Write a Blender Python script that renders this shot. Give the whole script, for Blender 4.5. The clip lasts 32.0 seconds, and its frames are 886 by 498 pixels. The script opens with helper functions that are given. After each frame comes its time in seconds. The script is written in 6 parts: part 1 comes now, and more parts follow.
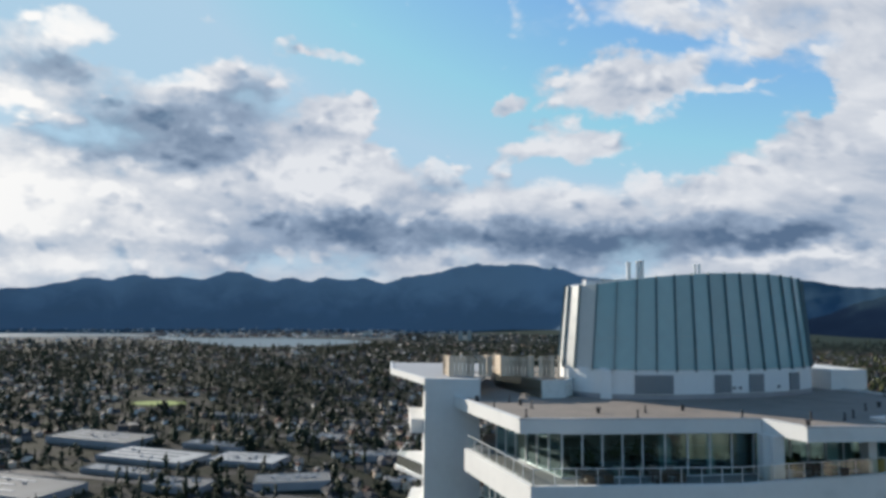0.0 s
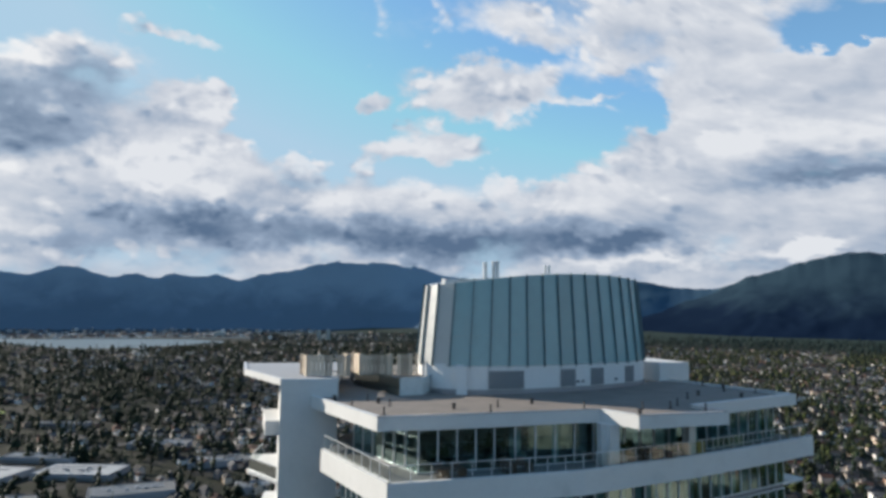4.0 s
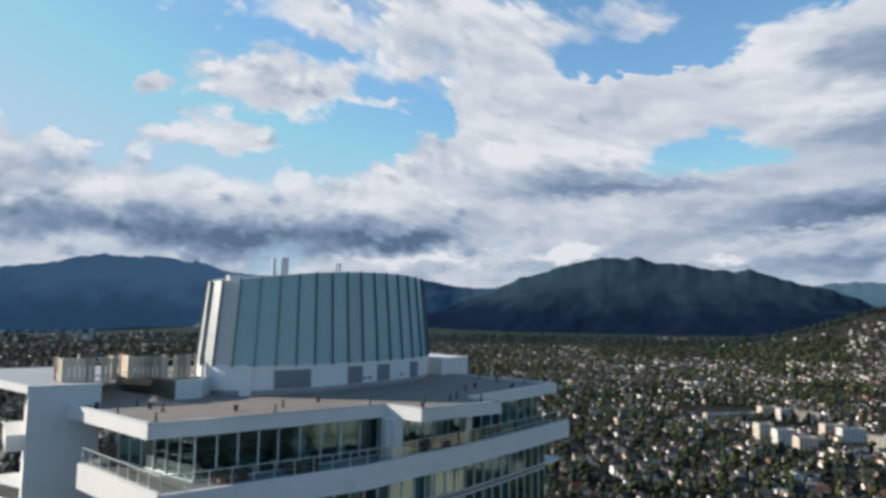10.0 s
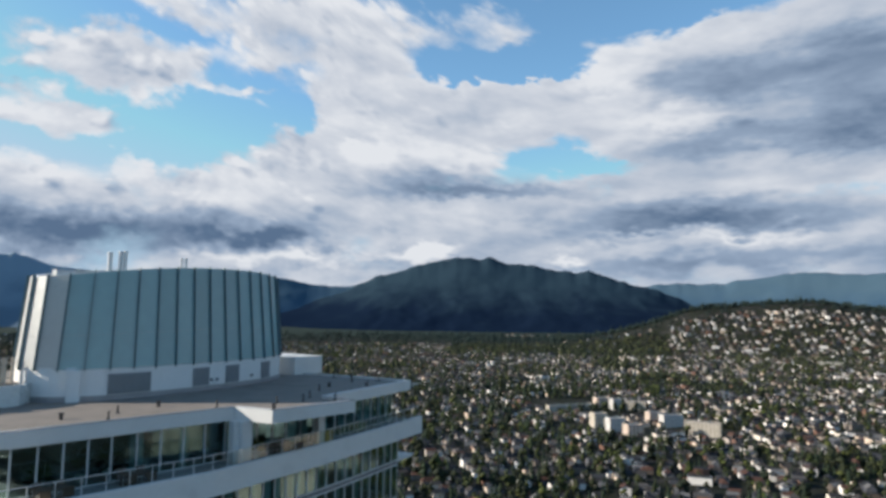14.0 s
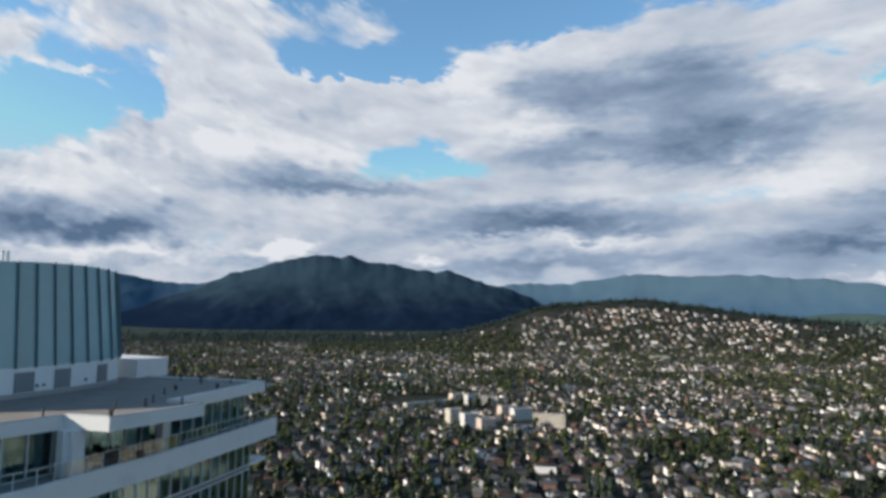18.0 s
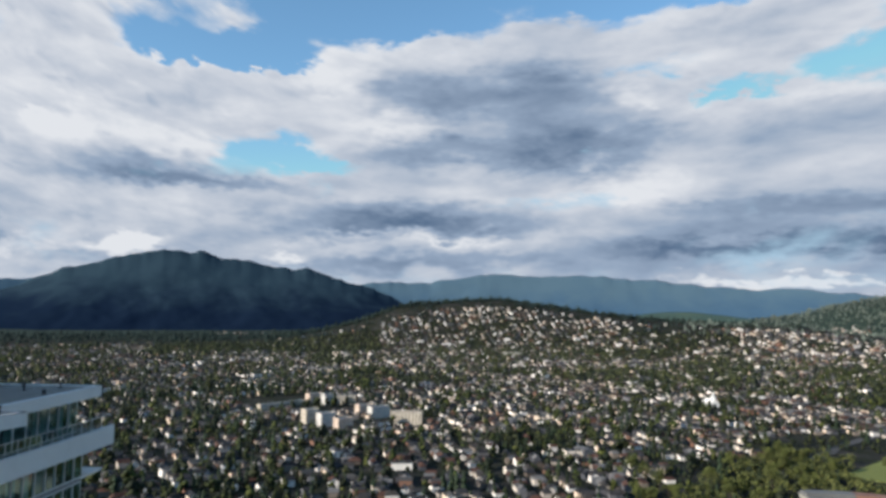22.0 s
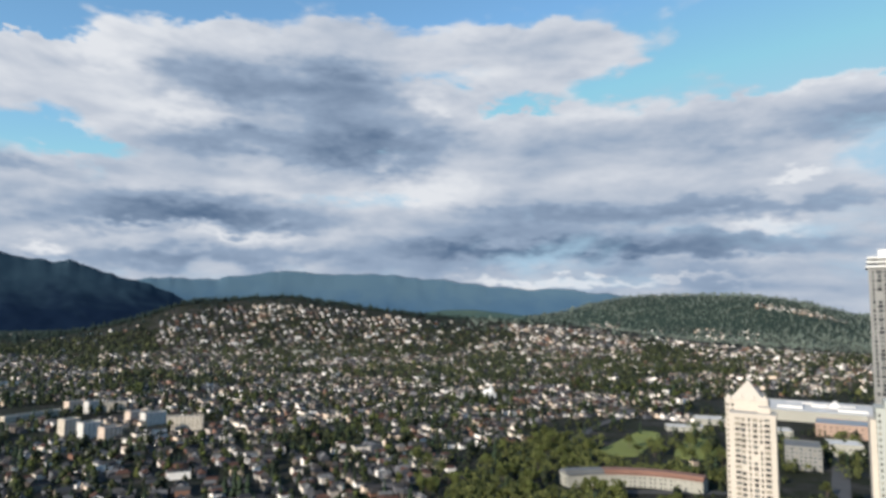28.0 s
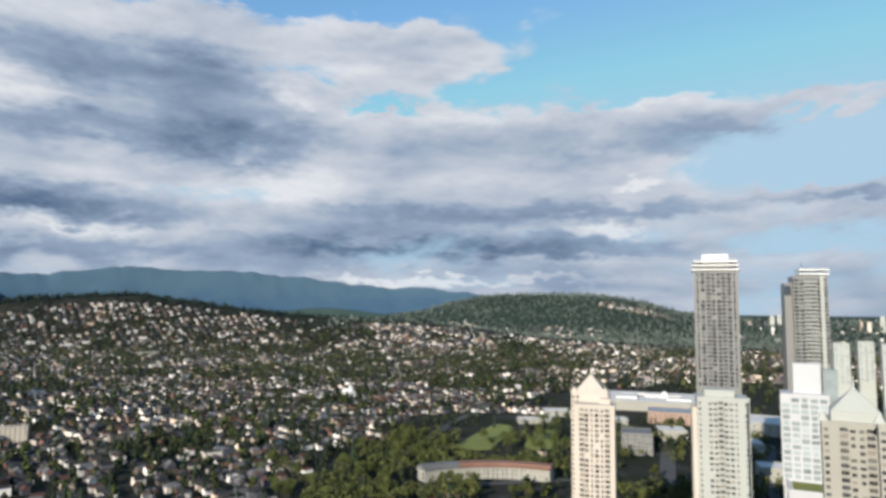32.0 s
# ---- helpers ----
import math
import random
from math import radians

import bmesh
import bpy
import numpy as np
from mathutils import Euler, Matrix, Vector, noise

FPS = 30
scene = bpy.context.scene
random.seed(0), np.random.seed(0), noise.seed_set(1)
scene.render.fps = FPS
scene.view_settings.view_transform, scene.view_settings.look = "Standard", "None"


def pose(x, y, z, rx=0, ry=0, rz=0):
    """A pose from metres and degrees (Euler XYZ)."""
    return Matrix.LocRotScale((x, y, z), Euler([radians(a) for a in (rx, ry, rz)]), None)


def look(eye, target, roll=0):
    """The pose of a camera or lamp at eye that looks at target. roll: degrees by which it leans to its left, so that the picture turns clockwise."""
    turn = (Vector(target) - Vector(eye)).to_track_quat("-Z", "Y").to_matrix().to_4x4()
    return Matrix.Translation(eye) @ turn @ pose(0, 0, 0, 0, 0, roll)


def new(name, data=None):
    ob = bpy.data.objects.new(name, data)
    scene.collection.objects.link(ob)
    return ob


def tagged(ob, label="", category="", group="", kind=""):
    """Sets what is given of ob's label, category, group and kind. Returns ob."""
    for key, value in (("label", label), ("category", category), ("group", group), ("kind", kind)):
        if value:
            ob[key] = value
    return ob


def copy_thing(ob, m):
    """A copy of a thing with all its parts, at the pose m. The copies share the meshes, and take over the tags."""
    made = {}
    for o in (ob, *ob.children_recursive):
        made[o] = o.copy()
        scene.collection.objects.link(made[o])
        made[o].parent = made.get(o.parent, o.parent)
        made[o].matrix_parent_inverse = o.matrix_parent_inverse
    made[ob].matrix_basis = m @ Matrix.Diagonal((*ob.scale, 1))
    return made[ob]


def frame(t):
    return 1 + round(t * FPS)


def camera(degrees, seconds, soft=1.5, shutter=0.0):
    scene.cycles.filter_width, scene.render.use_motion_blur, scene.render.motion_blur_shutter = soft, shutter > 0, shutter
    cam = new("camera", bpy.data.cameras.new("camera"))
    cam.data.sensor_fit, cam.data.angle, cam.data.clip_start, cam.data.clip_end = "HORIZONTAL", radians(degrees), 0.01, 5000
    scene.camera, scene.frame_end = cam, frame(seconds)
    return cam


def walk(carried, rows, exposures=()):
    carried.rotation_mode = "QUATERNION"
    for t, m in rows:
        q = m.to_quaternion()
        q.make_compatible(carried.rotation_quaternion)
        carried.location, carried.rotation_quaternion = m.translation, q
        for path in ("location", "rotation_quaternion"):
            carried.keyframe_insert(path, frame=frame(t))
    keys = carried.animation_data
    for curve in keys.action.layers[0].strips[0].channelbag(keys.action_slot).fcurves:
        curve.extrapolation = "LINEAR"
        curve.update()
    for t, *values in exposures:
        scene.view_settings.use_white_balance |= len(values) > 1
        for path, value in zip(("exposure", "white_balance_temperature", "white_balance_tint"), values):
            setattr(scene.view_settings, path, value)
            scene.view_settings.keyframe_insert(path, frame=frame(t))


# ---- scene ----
cam = camera(68.58, 32.0, soft=3.4)
EYE = 125.0
YAW = [
    (0.0, -0.05), (0.5, -1.62), (1.0, -3.14), (1.5, -4.77), (2.0, -6.32), (2.5, -7.85),
    (3.0, -9.22), (3.5, -10.72), (5.5, -16.92), (6.0, -18.32), (6.5, -19.86), (7.0, -21.42),
    (7.5, -22.96), (8.0, -24.48), (8.5, -26.11), (9.0, -27.53), (9.5, -29.09), (10.0, -30.64),
    (10.5, -32.21), (11.0, -33.74), (11.5, -35.40), (12.0, -36.86), (12.5, -38.43), (13.0, -40.03),
    (13.5, -41.64), (14.0, -43.22), (14.5, -44.82), (16.5, -50.96), (17.0, -52.49), (17.5, -53.98),
    (18.0, -55.49), (18.5, -57.01), (19.0, -58.56), (19.5, -60.09), (20.0, -61.63), (20.5, -63.16),
    (21.0, -64.60), (21.5, -66.23), (22.0, -67.76), (22.5, -69.29), (23.0, -70.82), (23.5, -72.34),
    (24.0, -73.77), (24.5, -75.30), (25.0, -76.90), (25.5, -78.38), (27.5, -84.20), (28.0, -85.83),
    (28.5, -87.34), (29.0, -88.87), (29.5, -90.40), (30.0, -91.80), (30.5, -93.31), (31.0, -94.82),
    (31.5, -96.46), (32.0, -97.96),
]
walk(cam, [(t, pose(0, 0, EYE, 90 + 5.45, -0.64, yaw)) for t, yaw in YAW], exposures=((0.0, 0.6, 6000, 9), (32.0, 0.6, 6000, 9)))

# ---------------------------------------------------------------- light
SUN_AZ, SUN_EL = 50.0, 21.0          # degrees to the left of the first view, and above the horizon
sun_dir = Vector((-math.sin(radians(SUN_AZ)) * math.cos(radians(SUN_EL)),
                  math.cos(radians(SUN_AZ)) * math.cos(radians(SUN_EL)), math.sin(radians(SUN_EL))))
sun = new("sun", bpy.data.lights.new("sun", "SUN"))
sun.data.energy, sun.data.angle, sun.data.color = 5.0, radians(0.6), (1.0, 0.86, 0.68)
sun.matrix_world = look((0, 0, 400), Vector((0, 0, 400)) - sun_dir)


class Nodes:
    """A short way to write node trees."""

    def __init__(self, tree):
        self.tree = tree

    def node(self, kind):
        return self.tree.nodes.new(kind)

    def put(self, socket, value):
        if isinstance(value, bpy.types.NodeSocket):
            self.tree.links.new(value, socket)
        elif value is not None:
            socket.default_value = value

    def math(self, op, a, b=None, c=None, clamp=False):
        n = self.node("ShaderNodeMath")
        n.operation, n.use_clamp = op, clamp
        for socket, value in zip(n.inputs, (a, b, c)):
            self.put(socket, value)
        return n.outputs[0]

    def vec(self, op, a, b=None, scale=None):
        n = self.node("ShaderNodeVectorMath")
        n.operation = op
        self.put(n.inputs[0], a)
        if b is not None:
            self.put(n.inputs[1], b)
        if scale is not None:
            self.put(n.inputs["Scale"], scale)
        return n.outputs["Value"] if op in ("LENGTH", "DOT_PRODUCT") else n.outputs["Vector"]

    def noise(self, vector, scale, detail=4.0, rough=0.55, distortion=0.0, out="Fac"):
        n = self.node("ShaderNodeTexNoise")
        if vector is not None:
            self.put(n.inputs["Vector"], vector)
        for key, value in (("Scale", scale), ("Detail", detail), ("Roughness", rough), ("Distortion", distortion)):
            self.put(n.inputs[key], value)
        return n.outputs[out]

    def map(self, value, a, b, c=0.0, d=1.0, smooth=False):
        n = self.node("ShaderNodeMapRange")
        n.interpolation_type = "SMOOTHSTEP" if smooth else "LINEAR"
        for socket, v in zip(n.inputs[:5], (value, a, b, c, d)):
            self.put(socket, v)
        return n.outputs[0]

    def mix(self, fac, a, b, blend="MIX"):
        n = self.node("ShaderNodeMix")
        n.data_type, n.blend_type = "RGBA", blend
        self.put(n.inputs[0], fac)
        self.put(n.inputs[6], a if isinstance(a, bpy.types.NodeSocket) else (*a, 1.0))
        self.put(n.inputs[7], b if isinstance(b, bpy.types.NodeSocket) else (*b, 1.0))
        return n.outputs[2]

    def ramp(self, fac, stops):
        n = self.node("ShaderNodeValToRGB")
        while len(n.color_ramp.elements) < len(stops):
            n.color_ramp.elements.new(0.5)
        for e, (p, c) in zip(n.color_ramp.elements, stops):
            e.position, e.color = p, (*c, 1.0)
        self.put(n.inputs[0], fac)
        return n.outputs[0]


# Clouds: (azimuth, elevation, half width, half height, how much more or less cloud), in degrees
CLOUDS_WEST = [
    (33.9, 18.2, 4.3, 2.8, 1.0), (30.0, 21.2, 2.3, 1.2, 0.9), (21.2, 23.1, 1.6, 0.7, 0.55), (28.1, 16.4, 7.6, 2.1, 0.7), (19.0, 15.5, 6.4, 3.2, 0.8),
    (25.5, 13.2, 10.7, 2.6, 0.7), (17.3, 19.1, 5.1, 1.3, 0.5), (13.6, 22.0, 2.0, 0.9, 0.5), (10.1, 21.7, 2.4, 0.6, 0.5), (9.9, 16.7, 2.9, 1.7, 1.0),
    (7.4, 17.6, 0.7, 0.8, 0.5), (11.3, 13.3, 3.9, 2.4, 0.7), (7.3, 11.8, 4.0, 2.0, 0.7), (0.3, 12.3, 2.6, 1.3, 1.0), (-5.3, 12.4, 1.4, 1.1, 0.65),
    (23.1, 8.9, 17.6, 3.2, 0.8), (4.3, 7.9, 14.7, 3.0, 0.7), (-11.2, 8.7, 9.6, 2.7, 0.7), (-17.6, 10.9, 1.4, 1.1, 0.6), (-15.9, 19.1, 6.2, 2.2, 1.3),
]
CLOUDS_WEST_SMALL = [
    (-6.0, 18.0, 1.6, 0.8, 0.9), (-10.7, 14.4, 5.1, 1.3, 1.2), (-10.3, 16.2, 1.7, 0.5, 0.6), (-17.4, 12.5, 2.3, 0.3, 0.35), (1.4, 20.1, 4.6, 5.6, -0.5),
    (18.4, 22.5, 5.6, 0.9, -0.25),
]
CLOUDS_NORTH = [
    (-26.0, 25.1, 11.1, 2.2, 0.9), (-33.3, 22.9, 8.7, 2.2, 0.9), (-26.1, 21.3, 3.0, 1.2, 0.5), (-34.3, 20.1, 6.6, 2.0, 0.65), (-47.0, 24.2, 3.9, 1.6, 0.4),
    (-25.2, 18.0, 3.0, 0.4, 0.38), (-19.4, 16.1, 2.4, 0.3, 0.3), (-42.0, 17.7, 8.5, 2.0, 0.8), (-38.4, 14.9, 9.5, 2.7, 0.8), (-29.4, 12.4, 5.5, 2.2, 0.75),
    (-49.3, 16.6, 5.2, 2.5, 0.7), (-25.4, 11.0, 3.0, 1.3, 0.6), (-37.0, 10.5, 14.8, 2.5, 0.7), (-62.1, 18.8, 7.2, 2.1, 0.8), (-67.5, 20.8, 3.9, 2.7, 0.7),
    (-62.3, 14.9, 5.5, 1.7, 0.7), (-51.7, 21.4, 3.5, 1.8, -0.6), (-46.9, 20.7, 5.3, 1.0, -0.55), (-55.4, 12.5, 2.9, 0.7, -0.38), (-20.4, 13.9, 3.4, 2.8, -0.3),
]
CLOUDS_MIDDLE = [
    (-42.3, 18.5, 8.8, 2.0, 0.75), (-37.0, 13.8, 8.0, 2.4, 0.7), (-50.2, 16.9, 5.7, 2.3, 0.7), (-66.2, 19.7, 11.1, 2.6, 0.85), (-63.2, 15.8, 7.6, 2.2, 0.75),
    (-75.3, 15.7, 12.1, 3.6, 0.8), (-78.3, 20.2, 7.7, 2.7, 0.7), (-84.9, 23.5, 13.5, 1.3, 0.55), (-95.4, 21.6, 5.7, 2.0, 0.5), (-84.8, 18.1, 4.5, 1.3, 0.5),
    (-96.2, 13.7, 5.9, 3.1, 0.8), (-60.0, 24.8, 7.7, 1.6, -0.6), (-49.1, 20.3, 4.1, 0.7, -0.55), (-57.2, 12.7, 2.5, 0.6, -0.2), (-74.3, 11.8, 1.5, 0.4, -0.2),
    (-94.1, 18.0, 2.3, 0.7, -0.45), (-30.4, 16.3, 1.8, 1.1, -0.6), (-63.2, 12.2, 9.5, 1.3, 0.5),
]
CLOUDS_MIDDLE_SMALL = [
    (-82.4, 11.5, 10.9, 1.4, 0.6), (-90.5, 18.9, 6.2, 1.5, 0.4), (-89.5, 13.6, 5.9, 2.4, 0.6), (-77.8, 23.3, 5.9, 1.8, 0.3),
]
CLOUDS_EAST = [
    (-88.3, 22.0, 16.1, 1.4, 0.6), (-86.4, 18.2, 2.8, 1.3, 0.5), (-120.4, 16.5, 9.6, 1.3, 0.8), (-101.1, 15.6, 9.6, 2.3, 0.8), (-112.5, 14.3, 14.1, 2.4, 0.8),
    (-127.4, 16.2, 5.0, 0.5, 0.5), (-103.7, 10.7, 16.1, 2.4, 0.7), (-128.3, 9.3, 5.3, 0.6, 0.5), (-130.1, 7.7, 3.6, 0.4, 0.45), (-120.9, 21.7, 12.2, 2.8, -0.8),
    (-90.9, 17.5, 3.5, 0.5, -0.4), (-73.8, 11.6, 2.1, 0.4, -0.35), (-129.9, 11.8, 4.0, 1.5, -0.6), (-126.4, 10.8, 5.5, 0.5, -0.4), (-127.7, 5.5, 6.0, 1.1, -0.35),
    (-70.5, 11.2, 9.6, 1.5, 0.5), (-81.2, 16.2, 6.5, 1.8, 0.6),
]
# the grey undersides (more) and the bright heads (less) of the clouds, in the same way
SHADES_WEST = [
    (23.4, 14.1, 9.4, 2.6, 0.62), (29.8, 18.2, 4.3, 1.6, 0.3), (16.8, 17.3, 3.7, 1.7, 0.42), (11.4, 15.2, 2.0, 1.0, 0.2), (33.7, 14.4, 3.9, 1.1, -0.28),
    (33.7, 8.8, 4.5, 2.1, -0.25), (29.1, 6.2, 9.6, 1.0, -0.22), (30.8, 3.1, 5.5, 0.9, -0.3), (30.4, 21.1, 2.1, 0.9, -0.3), (8.4, 16.5, 1.8, 0.9, -0.35),
    (10.8, 10.7, 3.9, 1.9, -0.3), (-0.2, 12.7, 2.4, 0.8, -0.4), (-5.3, 12.5, 1.2, 0.7, -0.35), (-3.3, 9.4, 4.0, 1.1, -0.3), (-11.2, 10.2, 2.9, 0.9, -0.25),
    (-17.6, 11.2, 1.3, 0.8, -0.25), (3.2, 6.5, 11.8, 1.5, 0.48), (-15.4, 6.0, 12.0, 1.7, 0.64), (1.3, 10.4, 3.0, 1.2, 0.25), (9.2, 7.2, 5.9, 1.2, 0.3),
]
SHADES_WEST_SMALL = [
    (16.3, 5.1, 6.9, 0.9, 0.22), (-18.4, 17.8, 3.2, 1.1, 0.14), (-13.7, 20.0, 3.4, 1.0, -0.12), (6.2, 3.9, 5.9, 0.9, 0.12), (-8.8, 14.6, 3.0, 0.7, -0.15),
    (30.6, 13.0, 5.7, 1.8, 0.35), (33.2, 17.7, 2.9, 1.4, 0.35), (13.2, 10.5, 2.4, 1.0, -0.2), (4.8, 10.9, 2.5, 1.1, -0.25), (22.3, 18.1, 2.6, 0.6, -0.3),
    (-29.2, 7.5, 5.8, 2.0, 0.3), (-30.4, 11.5, 4.1, 2.0, 0.14),
]
SHADES_NORTH = [
    (-44.4, 10.9, 8.2, 1.5, 0.35), (-37.4, 14.4, 7.1, 2.4, -0.12), (-29.4, 11.9, 5.0, 1.8, -0.15), (-65.9, 17.9, 4.4, 2.0, 0.28), (-65.7, 13.7, 5.5, 1.5, 0.28),
    (-55.9, 8.6, 10.3, 1.1, 0.22), (-62.8, 7.2, 7.7, 1.0, 0.25), (-26.5, 6.1, 4.9, 0.7, 0.35), (-29.5, 4.4, 7.4, 0.5, -0.35), (-41.9, 5.0, 3.2, 0.6, -0.35),
    (-53.2, 4.5, 1.7, 0.6, -0.25), (-36.9, 25.1, 11.7, 2.2, -0.05), (-58.4, 19.7, 3.0, 1.3, -0.12), (-35.4, 14.0, 1.0, 0.7, -0.3), (-11.3, 19.8, 3.5, 1.1, -0.12),
    (-60.2, 10.3, 8.1, 1.8, 0.12),
]
SHADES_MIDDLE = [
    (-76.8, 18.4, 6.8, 2.3, 0.32), (-79.6, 14.1, 7.1, 1.7, 0.34), (-69.3, 14.4, 5.5, 1.6, 0.22), (-45.8, 10.4, 6.3, 0.7, 0.35), (-96.0, 8.0, 8.8, 1.4, 0.38),
    (-67.8, 7.4, 11.8, 0.8, 0.2), (-56.4, 6.3, 3.9, 0.6, 0.22), (-92.9, 5.5, 11.6, 0.7, 0.25), (-57.5, 20.4, 4.0, 2.1, -0.18), (-62.2, 15.8, 6.1, 1.7, -0.12),
    (-36.2, 13.7, 2.2, 1.1, -0.25), (-42.9, 13.7, 3.3, 0.9, -0.18), (-82.8, 10.2, 5.9, 1.2, -0.12), (-41.6, 5.0, 2.5, 0.6, -0.4), (-53.5, 4.4, 1.9, 0.6, -0.3),
    (-93.5, 2.9, 5.7, 0.3, -0.35), (-61.3, 6.7, 4.5, 0.3, -0.2), (-59.9, 3.8, 7.4, 0.9, 0.25), (-83.9, 18.6, 2.3, 1.1, -0.15),
]
SHADES_EAST = [
    (-72.2, 18.9, 9.1, 2.5, 0.22), (-79.0, 14.6, 8.6, 2.3, 0.35), (-66.8, 8.2, 7.8, 1.4, 0.42), (-101.2, 5.5, 16.5, 1.2, 0.42), (-117.2, 14.5, 12.6, 1.3, 0.22),
    (-123.7, 13.7, 7.0, 0.9, 0.22), (-113.4, 8.7, 9.3, 0.8, 0.32), (-129.4, 9.0, 4.4, 0.4, 0.2), (-84.7, 10.4, 5.3, 1.6, -0.15), (-114.8, 11.2, 1.6, 0.4, -0.45),
    (-112.4, 6.9, 2.8, 0.5, -0.4), (-100.2, 2.9, 9.9, 0.3, -0.35), (-85.0, 18.2, 1.9, 0.9, -0.18), (-101.1, 17.1, 6.1, 0.7, -0.12), (-120.4, 17.7, 7.4, 0.4, -0.18),
    (-64.5, 16.3, 3.6, 1.0, -0.12), (-67.0, 6.1, 4.4, 0.3, -0.2), (-108.6, 4.4, 5.8, 0.4, -0.2), (-68.9, 4.5, 8.4, 0.9, 0.3),
]
CLOUDS = CLOUDS_WEST + CLOUDS_WEST_SMALL + CLOUDS_NORTH + CLOUDS_MIDDLE + CLOUDS_MIDDLE_SMALL + CLOUDS_EAST
SHADES = SHADES_WEST + SHADES_WEST_SMALL + SHADES_NORTH + SHADES_MIDDLE + SHADES_EAST
world = bpy.data.worlds.new("sky")
scene.world = world
world.use_nodes = True
world.node_tree.nodes.clear()
w = Nodes(world.node_tree)
sky = w.node("ShaderNodeTexSky")
sky.sky_type, sky.sun_disc = "NISHITA", False
sky.sun_elevation, sky.sun_rotation = radians(SUN_EL), radians(-SUN_AZ)
sky.air_density, sky.dust_density, sky.ozone_density = 1.0, 0.3, 2.0
ray = w.node("ShaderNodeTexCoord").outputs["Generated"]
split = w.node("ShaderNodeSeparateXYZ")
w.put(split.inputs[0], ray)
dx, dy, dz = split.outputs
azimuth = w.math("MULTIPLY", w.math("ARCTAN2", w.math("MULTIPLY", dx, -1.0), dy), 180 / math.pi)
elevation = w.math("MULTIPLY", w.math("ARCSINE", dz), 180 / math.pi)
polar = w.node("ShaderNodeCombineXYZ")
w.put(polar.inputs[0], azimuth)
w.put(polar.inputs[1], elevation)
polar = polar.outputs[0]
# heaped clouds to the west, drawn-out layers to the east
layered = w.map(azimuth, -15.0, -60.0, smooth=True)
squash = w.node("ShaderNodeCombineXYZ")
w.put(squash.inputs[0], 1.0)
w.put(squash.inputs[1], 1.0)
w.put(squash.inputs[2], w.map(layered, 0.0, 1.0, 1.5, 2.6))
flat_ray = w.vec("MULTIPLY", ray, squash.outputs[0])
wobble = w.noise(flat_ray, 11.0, 3.0, 0.6, out="Color")
ripple = w.noise(flat_ray, 42.0, 3.0, 0.6, out="Color")
bend = w.vec("MULTIPLY", w.vec("SUBTRACT", wobble, (0.5, 0.5, 0.5)), (7.0, 4.0, 0.0))
bend = w.vec("ADD", bend, w.vec("MULTIPLY", w.vec("SUBTRACT", ripple, (0.5, 0.5, 0.5)), (2.2, 1.5, 0.0)))
place = w.vec("ADD", polar, bend)


def patches(rows, edge):
    """How much the named clouds add at a place in the sky."""
    total = None
    for az, el, wide, high, much in rows:
        d = w.vec("MULTIPLY", w.vec("SUBTRACT", place, (az, el, 0)), (1 / wide, 1 / high, 0))
        v = w.map(w.vec("LENGTH", d), 1.60, edge, 0.0, much, smooth=True)
        total = v if total is None else w.math("ADD", total, v)
    return total


def billow(vector):
    """Rounded heads on heads, finer and finer."""
    cells = w.node("ShaderNodeTexVoronoi")
    cells.feature = "SMOOTH_F1"
    w.put(cells.inputs["Vector"], vector)
    for key, value in (("Scale", 17.0), ("Detail", 2.0), ("Roughness", 0.55), ("Smoothness", 0.5)):
        w.put(cells.inputs[key], value)
    return cells.outputs["Distance"]


def fluff(vector):
    soft = w.map(w.noise(vector, 5.5, 7.0, 0.54, 0.25), 0.0, 1.0, -0.55, 0.55)
    heads = w.map(billow(w.vec("ADD", vector, w.vec("SCALE", wobble, scale=0.05))), 0.15, 0.75, 0.16, -0.14)
    return w.math("ADD", soft, w.math("MULTIPLY", heads, w.map(layered, 0.0, 1.0, 1.0, 0.35)))


here = fluff(flat_ray)
toward = sun_dir * 0.016 + Vector((0, 0, 0.016))
above = fluff(w.vec("ADD", flat_ray, tuple(toward)))
low = w.map(elevation, 12.5, 8.0, -0.17, 0.70, smooth=True)
clear_east = w.map(azimuth, -108.0, -124.0, 0.0, -0.42, smooth=True)
overhead = w.map(elevation, 28.0, 42.0, 0.0, -0.6, smooth=True)
field = w.math("TANH", w.math("ADD", w.math("ADD", patches(CLOUDS, 0.5), low), w.math("ADD", clear_east, overhead)))
density = w.math("ADD", w.math("MULTIPLY", field, 0.5), w.math("MULTIPLY", here, 0.95))
mask = w.map(density, -0.10, 0.20, smooth=True)
streaks = w.noise(w.vec("MULTIPLY", ray, (1, 1, 4.5)), 5.0, 5.0, 0.47, 0.3)
lit = w.math("MULTIPLY", w.math("SUBTRACT", above, here), w.map(layered, 0.0, 1.0, 1.6, 0.75))
shade = w.math("ADD", w.math("ADD", patches(SHADES, 0.1), w.math("ADD", w.map(elevation, 11.5, 5.0, 0.20, 0.36), w.map(azimuth, -60.0, -95.0, 0.0, 0.10))), w.math("ADD", lit, w.map(density, 0.1, 0.7, -0.06, 0.12)))
shade = w.math("ADD", shade, w.math("MULTIPLY", w.map(streaks, 0.32, 0.68, -0.22, 0.22), w.map(layered, 0.0, 1.0, 0.55, 0.65)))
near_sun = w.map(w.vec("DOT_PRODUCT", ray, tuple(sun_dir)), 0.80, 1.0, smooth=True)
